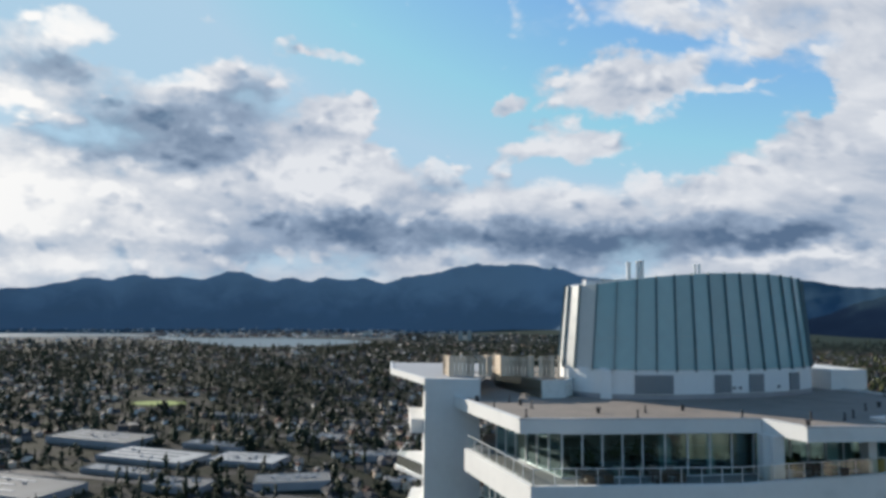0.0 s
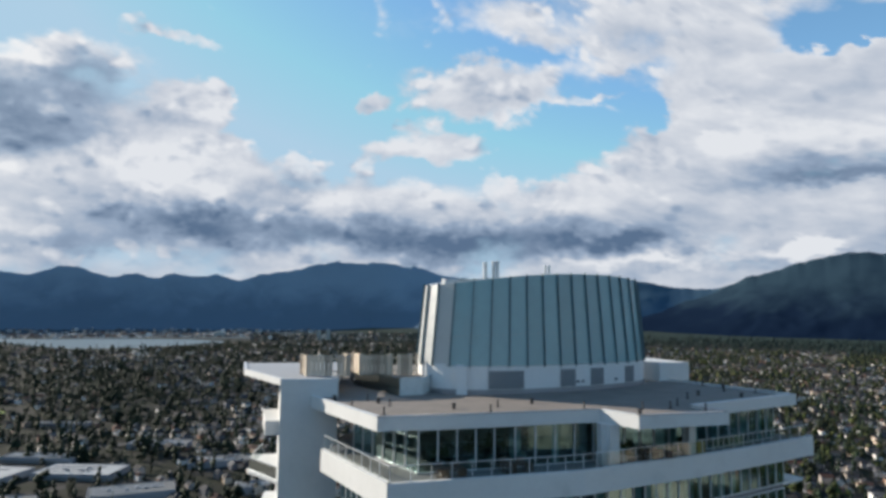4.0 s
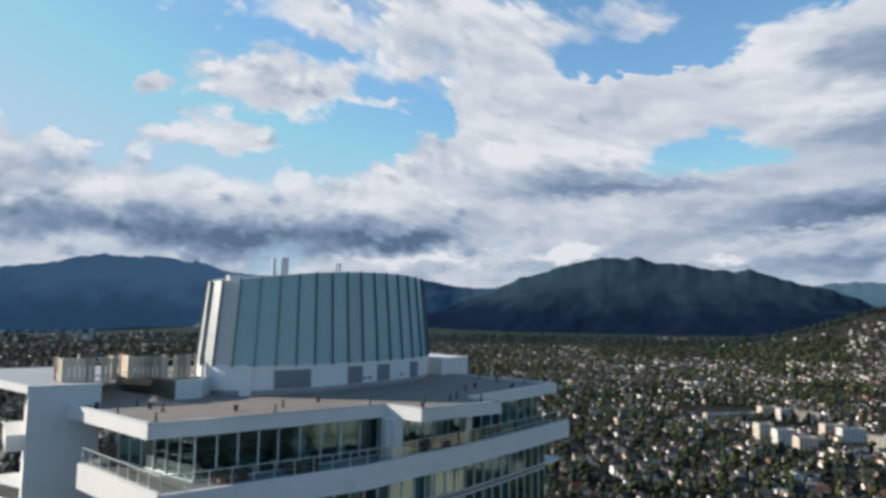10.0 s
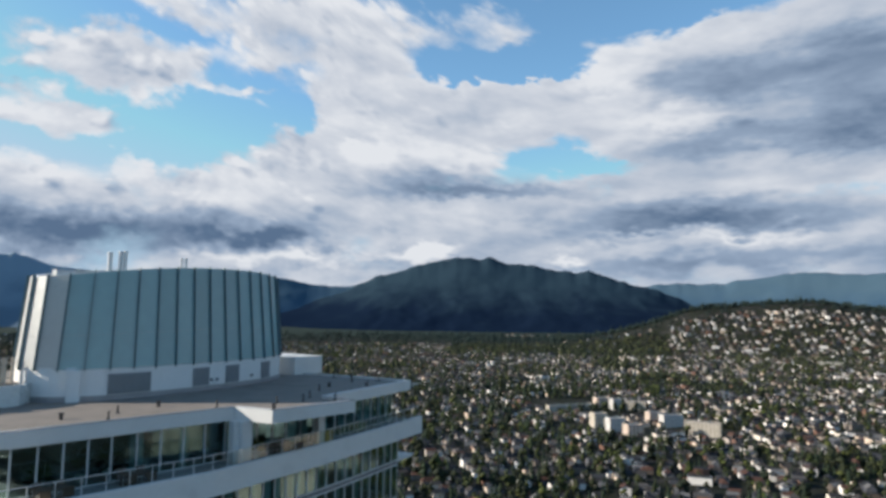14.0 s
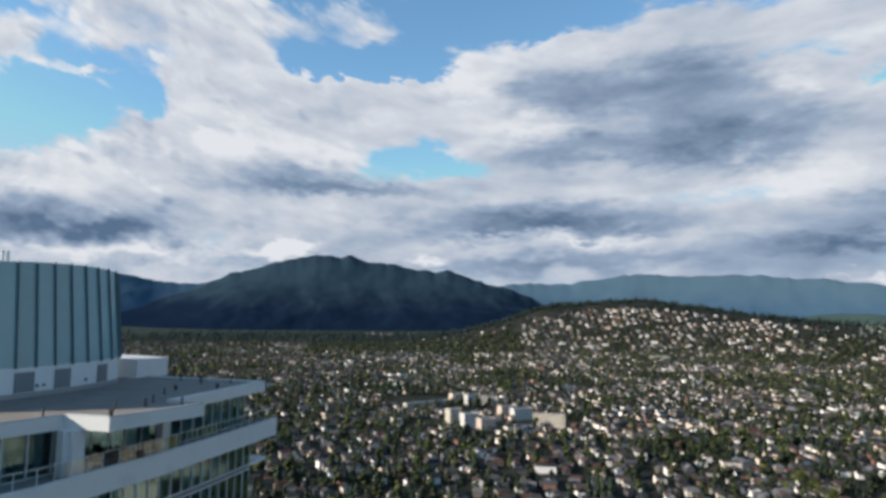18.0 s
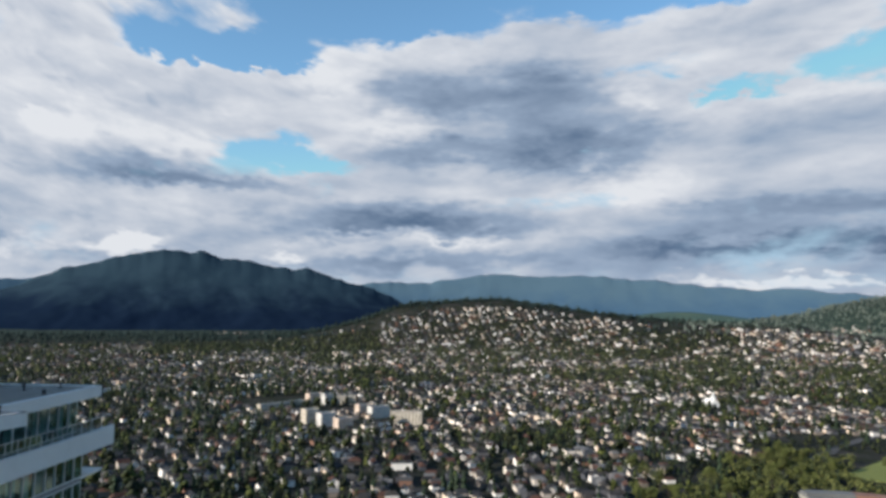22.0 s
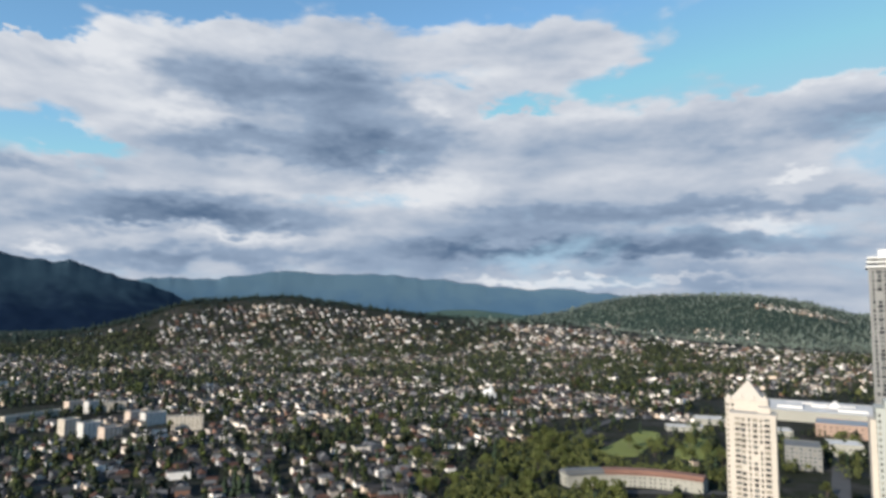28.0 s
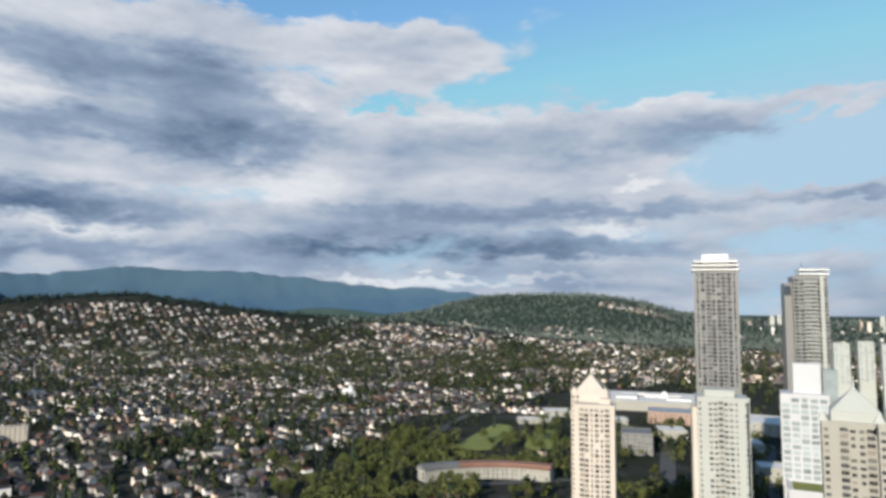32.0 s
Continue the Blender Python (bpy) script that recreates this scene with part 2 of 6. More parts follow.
cloud = w.ramp(shade, [(0.0, (0.98, 0.955, 0.935)), (0.25, (0.72, 0.735, 0.775)), (0.55, (0.395, 0.475, 0.59)), (1.0, (0.135, 0.20, 0.305))])
cloud = w.mix(1.0, cloud, w.mix(near_sun, (1.0, 1.0, 1.0), (1.30, 1.25, 1.16)), blend="MULTIPLY")
blue = w.mix(1.0, w.vec("SCALE", sky.outputs[0], scale=0.235), (0.90, 1.04, 1.0), blend="MULTIPLY")
blue = w.mix(1.0, blue, (0.55, 0.75, 0.88), blend="DARKEN")
out = w.mix(mask, blue, cloud)
back = w.node("ShaderNodeBackground")
w.put(back.inputs["Color"], out)
w.put(back.inputs["Strength"], 0.54)
w.put(w.node("ShaderNodeOutputWorld").inputs["Surface"], back.outputs[0])

# ---------------------------------------------------------------- materials
def material(name, colour, rough=0.7, metal=0.0, vary=0.12, scale=1.5, bump=0.05, per_object=0.0, island=0.0, stain=None, spec=0.4):
    """A painted, mineral or leafy surface: grain and stains at two scales, and small differences from piece to piece."""
    m = bpy.data.materials.new(name)
    m.use_nodes = True
    t = Nodes(m.node_tree)
    shader = m.node_tree.nodes["Principled BSDF"]
    where = t.node("ShaderNodeTexCoord").outputs["Object"]
    coarse = t.noise(where, scale * 0.15, 3.0, 0.6)
    fine = t.noise(where, scale * 4.0, 5.0, 0.65)
    change = t.math("ADD", t.map(coarse, 0.3, 0.7, -vary, vary), t.map(fine, 0.3, 0.7, -vary * 0.6, vary * 0.6))
    if per_object:
        change = t.math("ADD", change, t.map(t.node("ShaderNodeObjectInfo").outputs["Random"], 0, 1, -per_object, per_object))
    if island:
        change = t.math("ADD", change, t.map(t.node("ShaderNodeNewGeometry").outputs["Random Per Island"], 0, 1, -island, island))
    base = t.mix(1.0, colour, t.vec("ADD", t.vec("SCALE", (1.0, 1.0, 1.0), scale=change), (1.0, 1.0, 1.0)), blend="MULTIPLY")
    if stain:
        base = t.mix(t.map(t.noise(where, scale * 0.5, 6.0, 0.7), 0.5, 0.75, 0.0, 0.7, smooth=True), base, stain)
    t.put(shader.inputs["Base Color"], base)
    t.put(shader.inputs["Roughness"], t.map(fine, 0.2, 0.8, max(rough - 0.12, 0.02), min(rough + 0.1, 1.0)))
    shader.inputs["Metallic"].default_value = metal
    shader.inputs["Specular IOR Level"].default_value = spec
    if bump:
        b = t.node("ShaderNodeBump")
        b.inputs["Strength"].default_value = bump
        t.put(b.inputs["Height"], fine)
        t.put(shader.inputs["Normal"], b.outputs[0])
    return m


def palette(name, stops, rough=0.75, source="island", vary=0.15, scale=0.6):
    """Many pieces, each with a colour of its own out of a few."""
    m = bpy.data.materials.new(name)
    m.use_nodes = True
    t = Nodes(m.node_tree)
    shader = m.node_tree.nodes["Principled BSDF"]
    pick = t.node("ShaderNodeNewGeometry").outputs["Random Per Island"] if source == "island" else t.node("ShaderNodeObjectInfo").outputs["Random"]
    c = t.ramp(pick, [(i / len(stops), s) for i, s in enumerate(stops)])
    m.node_tree.nodes["Color Ramp"].color_ramp.interpolation = "CONSTANT"
    where = t.node("ShaderNodeTexCoord").outputs["Object"]
    f = t.map(t.noise(where, scale, 5.0, 0.65), 0.3, 0.7, 1 - vary, 1 + vary)
    t.put(shader.inputs["Base Color"], t.mix(1.0, c, t.vec("SCALE", (1.0, 1.0, 1.0), scale=f), blend="MULTIPLY"))
    shader.inputs["Roughness"].default_value = rough
    shader.inputs["Specular IOR Level"].default_value = 0.25
    return m


def glass_mat(name, tint, rough=0.04, clearness=0.6, coat=(0.9, 0.95, 0.95)):
    """Window glass: part of the light passes, the rest is a mirror by the angle."""
    m = bpy.data.materials.new(name)
    m.use_nodes = True
    t = Nodes(m.node_tree)
    m.node_tree.nodes.remove(m.node_tree.nodes["Principled BSDF"])
    clear = t.node("ShaderNodeBsdfTransparent")
    clear.inputs["Color"].default_value = (*tint, 1.0)
    shine = t.node("ShaderNodeBsdfGlossy")
    shine.inputs["Roughness"].default_value = rough
    shine.inputs["Color"].default_value = (*coat, 1.0)
    fres = t.node("ShaderNodeFresnel")
    fres.inputs["IOR"].default_value = 1.5
    where = t.node("ShaderNodeTexCoord").outputs["Object"]
    b = t.node("ShaderNodeBump")
    b.inputs["Strength"].default_value = 0.02
    t.put(b.inputs["Height"], t.noise(where, 0.5, 2.0))
    t.put(shine.inputs["Normal"], b.outputs[0])
    mix = t.node("ShaderNodeMixShader")
    t.put(mix.inputs[0], t.math("ADD", t.math("MULTIPLY", fres.outputs[0], 1.3), 1 - clearness - 0.3, clamp=True))
    t.put(mix.inputs[1], clear.outputs[0])
    t.put(mix.inputs[2], shine.outputs[0])
    t.put(m.node_tree.nodes["Material Output"].inputs["Surface"], mix.outputs[0])
    return m


WHITE = material("white_painted_concrete", (0.62, 0.62, 0.61), 0.6, vary=0.06, scale=0.8, bump=0.02, stain=(0.51, 0.51, 0.50))
PANEL = material("white_panel", (0.68, 0.69, 0.69), 0.45, vary=0.04, scale=0.7, bump=0.01)
ROOF_GRAVEL = material("roof_gravel", (0.215, 0.185, 0.160), 0.9, vary=0.14, scale=2.5, bump=0.25, stain=(0.165, 0.145, 0.130))
MEMBRANE = material("grey_roof_membrane", (0.33, 0.335, 0.35), 0.8, vary=0.10, scale=1.2, bump=0.03, stain=(0.25, 0.25, 0.26))
FLASHING = material("grey_metal_flashing", (0.33, 0.34, 0.36), 0.45, 0.6, vary=0.08)
FRAME = material("pale_aluminium_frame", (0.58, 0.60, 0.61), 0.4, 0.2, vary=0.06, scale=3.0, bump=0.0)
DARK_FRAME = material("dark_aluminium_fin", (0.10, 0.155, 0.18), 0.45, 0.3, vary=0.08, scale=3.0, bump=0.0)
PANE = glass_mat("window_glass", (0.42, 0.62, 0.60), clearness=0.55, coat=(0.55, 0.76, 0.76))
RAIL_GLASS = glass_mat("rail_glass", (0.80, 0.86, 0.84), clearness=0.66)
DRUM_GLASS = material("fritted_green_glass", (0.215, 0.355, 0.375), 0.18, 0.0, vary=0.07, scale=0.25, bump=0.0, per_object=0.10, spec=0.8)
FROSTED = material("frosted_white_glass", (0.56, 0.60, 0.60), 0.3, vary=0.05, scale=0.7, bump=0.0, spec=0.6)
PALE_DRUM = material("pale_grey_metal_panel", (0.50, 0.51, 0.50), 0.35, 0.2, vary=0.06, scale=0.5, bump=0.0, per_object=0.12, spec=0.6)
LOUVRE = material("grey_louvre", (0.21, 0.235, 0.26), 0.5, 0.3, vary=0.05, bump=0.0)
TIMBER = material("weathered_cedar", (0.52, 0.44, 0.345), 0.75, vary=0.18, scale=1.2, per_object=0.36, bump=0.1)
PAVING = material("grey_balcony_paving", (0.20, 0.20, 0.20), 0.8, vary=0.1)
BLACK = material("black_rubber", (0.03, 0.03, 0.032), 0.6, vary=0.1)
STEEL = material("pale_steel", (0.62, 0.63, 0.64), 0.35, 0.5, vary=0.05, bump=0.0)
INSIDE = material("interior_plaster", (0.34, 0.34, 0.32), 0.8, vary=0.06, bump=0.0)
BARK = material("bark", (0.10, 0.075, 0.055), 0.9, vary=0.2, scale=2.0, bump=0.3)
LEAF = material("broad_leaves", (0.082, 0.096, 0.027), 0.65, vary=0.25, scale=0.4, bump=0.0, per_object=0.3, island=0.25, spec=0.2)
NEEDLE = material("conifer_needles", (0.019, 0.031, 0.017), 0.7, vary=0.25, scale=0.4, bump=0.0, per_object=0.3, island=0.25, spec=0.2)
HOUSE_WALL = palette("house_siding", [(0.66, 0.60, 0.53), (0.20, 0.17, 0.145), (0.12, 0.125, 0.14), (0.76, 0.73, 0.70), (0.16, 0.09, 0.065), (0.36, 0.32, 0.29), (0.07, 0.075, 0.09), (0.56, 0.46, 0.37), (0.12, 0.12, 0.135), (0.74, 0.71, 0.68), (0.09, 0.075, 0.065)], 0.7)
HOUSE_ROOF = palette("house_shingles", [(0.024, 0.026, 0.030), (0.038, 0.034, 0.033), (0.050, 0.050, 0.053), (0.018, 0.019, 0.024), (0.070, 0.036, 0.027), (0.12, 0.118, 0.12), (0.030, 0.029, 0.031)], 0.85)
ASPHALT = material("asphalt", (0.055, 0.055, 0.058), 0.9, vary=0.15, scale=0.2, bump=0.05)

# ---------------------------------------------------------------- building tools
def part(name, bm, mat, parent=None, label=""):
    """One mesh object out of a bmesh, under a thing or a part."""
    mesh = bpy.data.meshes.new(name)
    bm.to_mesh(mesh)
    bm.free()
    mesh.materials.append(mat)
    ob = new(name, mesh)
    ob.parent = parent
    return tagged(ob, label) if label else ob


def thing(name, label, category, group="", at=(0, 0, 0), turn=0.0, kind=""):
    ob = new(name)
    ob.empty_display_size = 0.3
    ob.matrix_basis = pose(*at, 0, 0, turn)
    return tagged(ob, label, category, group, kind)


def prism(points, z0, z1, bm=None):
    """An upright solid over a plan; z0 and z1 may be functions of x and y."""
    bm = bm or bmesh.new()
    f0 = z0 if callable(z0) else (lambda x, y: z0)
    f1 = z1 if callable(z1) else (lambda x, y: z1)
    low_ring = [bm.verts.new((x, y, f0(x, y))) for x, y in points]
    top_ring = [bm.verts.new((x, y, f1(x, y))) for x, y in points]
    n = len(points)
    faces = [bm.faces.new(low_ring[::-1]), bm.faces.new(top_ring)]
    for i in range(n):
        faces.append(bm.faces.new((low_ring[i], low_ring[(i + 1) % n], top_ring[(i + 1) % n], top_ring[i])))
    bmesh.ops.recalc_face_normals(bm, faces=faces)
    return bm


def box(x0, x1, y0, y1, z0, z1, bm=None):
    return prism([(x0, y0), (x1, y0), (x1, y1), (x0, y1)], z0, z1, bm)


def bar(a, b, wide, z0, z1, bm=None, side=0.0):
    """An upright slab from a to b in plan, of some thickness, moved sideways by side."""
    a, b = Vector(a), Vector(b)
    d = (b - a).normalized()
    n = Vector((-d.y, d.x))
    o = n * side
    h = n * wide / 2
    return prism([tuple(a + o - h), tuple(b + o - h), tuple(b + o + h), tuple(a + o + h)], z0, z1, bm)


def tube(a, b, r0, r1=None, n=8, bm=None):
    bm = bm or bmesh.new()
    a, b = Vector(a), Vector(b)
    d = (b - a).normalized()
    u = d.orthogonal().normalized()
    v = d.cross(u)
    r1 = r0 if r1 is None else r1
    ra = [bm.verts.new(a + (u * math.cos(2 * math.pi * i / n) + v * math.sin(2 * math.pi * i / n)) * r0) for i in range(n)]
    rb = [bm.verts.new(b + (u * math.cos(2 * math.pi * i / n) + v * math.sin(2 * math.pi * i / n)) * r1) for i in range(n)]
    faces = [bm.faces.new(ra[::-1]), bm.faces.new(rb)]
    for i in range(n):
        faces.append(bm.faces.new((ra[i], ra[(i + 1) % n], rb[(i + 1) % n], rb[i])))
    bmesh.ops.recalc_face_normals(bm, faces=faces)
    return bm


def soft_box(x0, x1, y0, y1, z0, z1, r=0.03):
    bm = box(x0, x1, y0, y1, z0, z1)
    bmesh.ops.bevel(bm, geom=list(bm.edges), offset=r, segments=2, affect="EDGES", profile=0.5)
    return bm


def bulk(name, verts, faces, mats, indices=None, smooth=False):
    """One large mesh out of arrays; faces is a list of arrays with one row a face."""
    mesh = bpy.data.meshes.new(name)
    sizes = np.concatenate([np.full(len(f), f.shape[1]) for f in faces])
    loops = np.concatenate([f.ravel() for f in faces])
    mesh.vertices.add(len(verts))
    mesh.vertices.foreach_set("co", np.asarray(verts, np.float32).ravel())
    mesh.loops.add(len(loops))
    mesh.loops.foreach_set("vertex_index", loops.astype(np.int32))
    mesh.polygons.add(len(sizes))
    mesh.polygons.foreach_set("loop_start", np.concatenate([[0], np.cumsum(sizes)[:-1]]).astype(np.int32))
    mesh.polygons.foreach_set("loop_total", sizes.astype(np.int32))
    if indices is not None:
        mesh.polygons.foreach_set("material_index", np.asarray(indices, np.int32))
    mesh.polygons.foreach_set("use_smooth", np.full(len(sizes), smooth))
    mesh.update(calc_edges=True)
    for m in mats:
        mesh.materials.append(m)
    return new(name, mesh)

# ---------------------------------------------------------------- land
def smooth01(v, a, b):
    t = np.clip((v - a) / (b - a), 0.0, 1.0)
    return t * t * (3 - 2 * t)


# ridges: (azimuth, elevation of the crest as seen from the drone), degrees
WEST_RANGE = [(58, 0.4), (44, 0.7), (34.2, 1.06), (30.7, 1.7), (28.8, 2.3), (24.9, 2.5), (21, 2.3), (17.5, 3.15), (15, 2.3), (12.9, 2.6), (4.1, 2.5),
              (-0.3, 3.8), (-3.3, 4.3), (-8.7, 4.1), (-12.6, 3.0), (-16, 2.0), (-22, 0.8), (-27, -0.6), (-30, -1.2)]
EAST_RANGE = [(-24, -1.2), (-28, -0.2), (-31, 0.4), (-34.7, 1.6), (-36.6, 2.5), (-39.1, 3.55), (-45.2, 4.75), (-51.7, 3.9), (-57.6, 3.05), (-61.8, 1.6), (-66, 0.2), (-70, -1.0), (-80, -1.4)]
BACK_RANGE = [(-4, 1.0), (-12, 2.9), (-20, 2.7), (-29.8, 2.5), (-32.3, 1.95), (-34.7, 2.1), (-40, 1.6), (-56, 1.4), (-61.8, 2.3), (-66, 2.5), (-71, 3.1), (-79, 3.2),
              (-83.8, 2.8), (-90.7, 2.2), (-98.9, 1.7), (-104, 1.2), (-112, 0.2), (-119, -0.3), (-135, -0.5), (-150, -0.4)]
SEA, PLAIN = -20.0, -40.0


def fbm(x, y, octaves=5, seed=0):
    """Smooth value noise on a lattice."""
    total, amp, size = np.zeros_like(x), 0.5, 1.0
    for o in range(octaves):
        xs, ys = x * size + 17.3 * o + seed, y * size - 9.1 * o + seed
        xi, yi = np.floor(xs), np.floor(ys)
        fx, fy = xs - xi, ys - yi
        fx, fy = fx * fx * (3 - 2 * fx), fy * fy * (3 - 2 * fy)

        def cell(a, b):
            v = np.sin(a * 127.1 + b * 311.7 + 13.7) * 43758.5453
            return v - np.floor(v)

        total += amp * (cell(xi, yi) * (1 - fx) * (1 - fy) + cell(xi + 1, yi) * fx * (1 - fy) + cell(xi, yi + 1) * (1 - fx) * fy + cell(xi + 1, yi + 1) * fx * fy)
        amp, size = amp * 0.5, size * 2.03
    return total


# the crest of the hill with houses on it: azimuth, elevation
HILL_CREST = [(-40, -3.26), (-51, -3.1), (-55, -2.75), (-57.1, -2.35), (-59.8, -1.7), (-61.4, -1.15), (-63, -0.55), (-65, 0.08), (-67.4, 0.25), (-69.2, 0.36), (-72, 0.58), (-73.6, 0.5), (-75.3, 0.08),
              (-77.3, -0.1), (-79.7, -0.5), (-81.7, -0.72), (-84.2, -0.98), (-86.6, -1.15), (-89.1, -1.28), (-91.6, -1.36), (-96.4, -1.45), (-101, -1.9), (-108, -2.8), (-118, -3.26)]


def shores(az):
    """Distance of the near and the far bank of the inlet."""
    at = [4, 7, 9, 12.7, 17.3, 20, 22.6, 24.5, 27, 34, 58]
    return np.interp(az, at, [2950, 2839, 2744, 2546, 2566, 2800, 3230, 3640, 3704, 3660, 3650]), np.interp(az, at, [3000, 3150, 3300, 3370, 3400, 3460, 3570, 3740, 4250, 4460, 4480])


def land(x, y):
    """Height of the ground."""
    x, y = np.asarray(x, float), np.asarray(y, float)
    r = np.hypot(x, y)
    az = np.degrees(np.arctan2(-x, y))
    az = np.where(az > 60, az - 360, az)
    z = (fbm(x / 500, y / 500, 3) - 0.45) * 10 * smooth01(r, 300, 900)
    # the shore, the inlet and the far bank
    near_shore, far_shore = shores(az)
    wet = smooth01(r, near_shore, near_shore + 60) * (1 - smooth01(r, far_shore - 60, far_shore)) * smooth01(az, 5.5, 7.5)
    z = PLAIN + z * (1 - smooth01(r, near_shore - 700, near_shore)) + 23 * smooth01(r, near_shore - 1500, near_shore - 60)
    z = z - 16 * wet
    # the hill with houses on it
    ha, he = np.array([p[0] for p in HILL_CREST])[::-1], np.array([p[1] for p in HILL_CREST])[::-1]
    height = 165 + 2900 * np.tan(np.radians(sum(np.interp(az + o, ha, he) for o in (-0.8, 0.0, 0.8)) / 3))
    along = np.exp(-((r - 2900) / np.where(r < 2900, 270, 330)) ** 2)
    z = z + height * along * (1 + 0.10 * (fbm(x / 260, y / 260, 4, 5) - 0.5))
    # the wooded hill farther east
    z = z + 178 * np.exp(-np.abs((az + 107.0) / 10.5) ** 3.4) * np.exp(-((r - 4250) / 520) ** 2) * (1 + 0.06 * (fbm(x / 220, y / 220, 4, 9) - 0.5))
    # the land climbs to the foot of the mountains
    z = z + 40 * smooth01(r, 3300, 4500) * (1 - smooth01(az, -12, 0))
    return z + 70 * smooth01(r, 3500, 4850) * smooth01(az, -40, -118) + 25 * smooth01(r, 4250, 4850)


def polar_sheet(radii, azimuths, height):
    rr, aa = np.meshgrid(radii, np.radians(azimuths), indexing="ij")
    x, y = -rr * np.sin(aa), rr * np.cos(aa)
    z = height(x, y)
    v = np.stack([x, y, z], -1).reshape(-1, 3)
    n, k = len(radii), len(azimuths)
    i, j = np.meshgrid(np.arange(n - 1), np.arange(k - 1), indexing="ij")
    a = (i * k + j).ravel()
    return v, np.stack([a, a + 1, a + k + 1, a + k], 1)


def ground_material():
    m = bpy.data.materials.new("town_ground")
    m.use_nodes = True
    t = Nodes(m.node_tree)
    shader = m.node_tree.nodes["Principled BSDF"]
    where = t.node("ShaderNodeTexCoord").outputs["Object"]
    big, mid, fine = t.noise(where, 0.004, 4.0, 0.6), t.noise(where, 0.03, 5.0, 0.65), t.noise(where, 0.25, 5.0, 0.7)
    yard = t.ramp(mid, [(0.30, (0.011, 0.016, 0.009)), (0.46, (0.017, 0.020, 0.012)), (0.56, (0.024, 0.024, 0.022)), (0.68, (0.050, 0.048, 0.046))])
    yard = t.mix(t.map(fine, 0.55, 0.7, 0.0, 0.6), yard, (0.05, 0.05, 0.048))
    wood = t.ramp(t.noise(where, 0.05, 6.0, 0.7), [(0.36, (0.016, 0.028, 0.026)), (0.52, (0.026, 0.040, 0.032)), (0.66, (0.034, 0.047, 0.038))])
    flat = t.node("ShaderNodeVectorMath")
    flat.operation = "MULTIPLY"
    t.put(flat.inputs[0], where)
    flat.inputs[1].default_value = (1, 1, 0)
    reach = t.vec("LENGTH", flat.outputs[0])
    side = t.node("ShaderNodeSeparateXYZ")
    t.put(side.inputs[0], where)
    # pale blue haze painted over the far woods on the west side
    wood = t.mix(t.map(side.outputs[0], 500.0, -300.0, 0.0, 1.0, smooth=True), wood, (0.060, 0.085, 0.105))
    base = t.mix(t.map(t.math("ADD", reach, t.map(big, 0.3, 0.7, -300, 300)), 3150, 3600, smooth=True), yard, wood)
    t.put(shader.inputs["Base Color"], base)
    shader.inputs["Roughness"].default_value = 0.95
    shader.inputs["Specular IOR Level"].default_value = 0.1
    b = t.node("ShaderNodeBump")
    b.inputs["Strength"].default_value = 0.6
    b.inputs["Distance"].default_value = 4.0
    t.put(b.inputs["Height"], t.noise(where, 0.02, 8.0, 0.7))
    t.put(shader.inputs["Normal"], b.outputs[0])
    return m


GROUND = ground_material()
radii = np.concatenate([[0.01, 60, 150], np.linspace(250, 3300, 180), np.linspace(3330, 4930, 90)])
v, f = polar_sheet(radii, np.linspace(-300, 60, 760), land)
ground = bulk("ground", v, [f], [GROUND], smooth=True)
tagged(ground, "town ground of yards, streets and woods rising to mountains", "ground", kind="structure")

WATER = bpy.data.materials.new("inlet_water")
WATER.use_nodes = True
t = Nodes(WATER.node_tree)
s = WATER.node_tree.nodes["Principled BSDF"]
s.inputs["Base Color"].default_value = (0.13, 0.17, 0.19, 1)
s.inputs["Roughness"].default_value = 0.38
b = t.node("ShaderNodeBump")
b.inputs["Strength"].default_value = 0.35
b.inputs["Distance"].default_value = 2.0
t.put(b.inputs["Height"], t.noise(t.node("ShaderNodeTexCoord").outputs["Object"], 0.12, 4.0, 0.6))
t.put(s.inputs["Normal"], b.outputs[0])
bank = np.linspace(5.5, 58, 120)
near_bank, far_bank = shores(bank)
rr = near_bank + np.linspace(-60, 60, 12)[:, None] + (far_bank - near_bank) * np.linspace(0, 1, 12)[:, None]
v = np.stack([-rr * np.sin(np.radians(bank)), rr * np.cos(np.radians(bank)), rr * 0 + SEA], -1).reshape(-1, 3)
i, j = np.meshgrid(np.arange(11), np.arange(119), indexing="ij")
f = (i * 120 + j).ravel()
f = np.stack([f, f + 1, f + 121, f + 120], 1)
tagged(bulk("water", v, [f], [WATER]), "pale still inlet water below the mountains", "water", kind="structure")


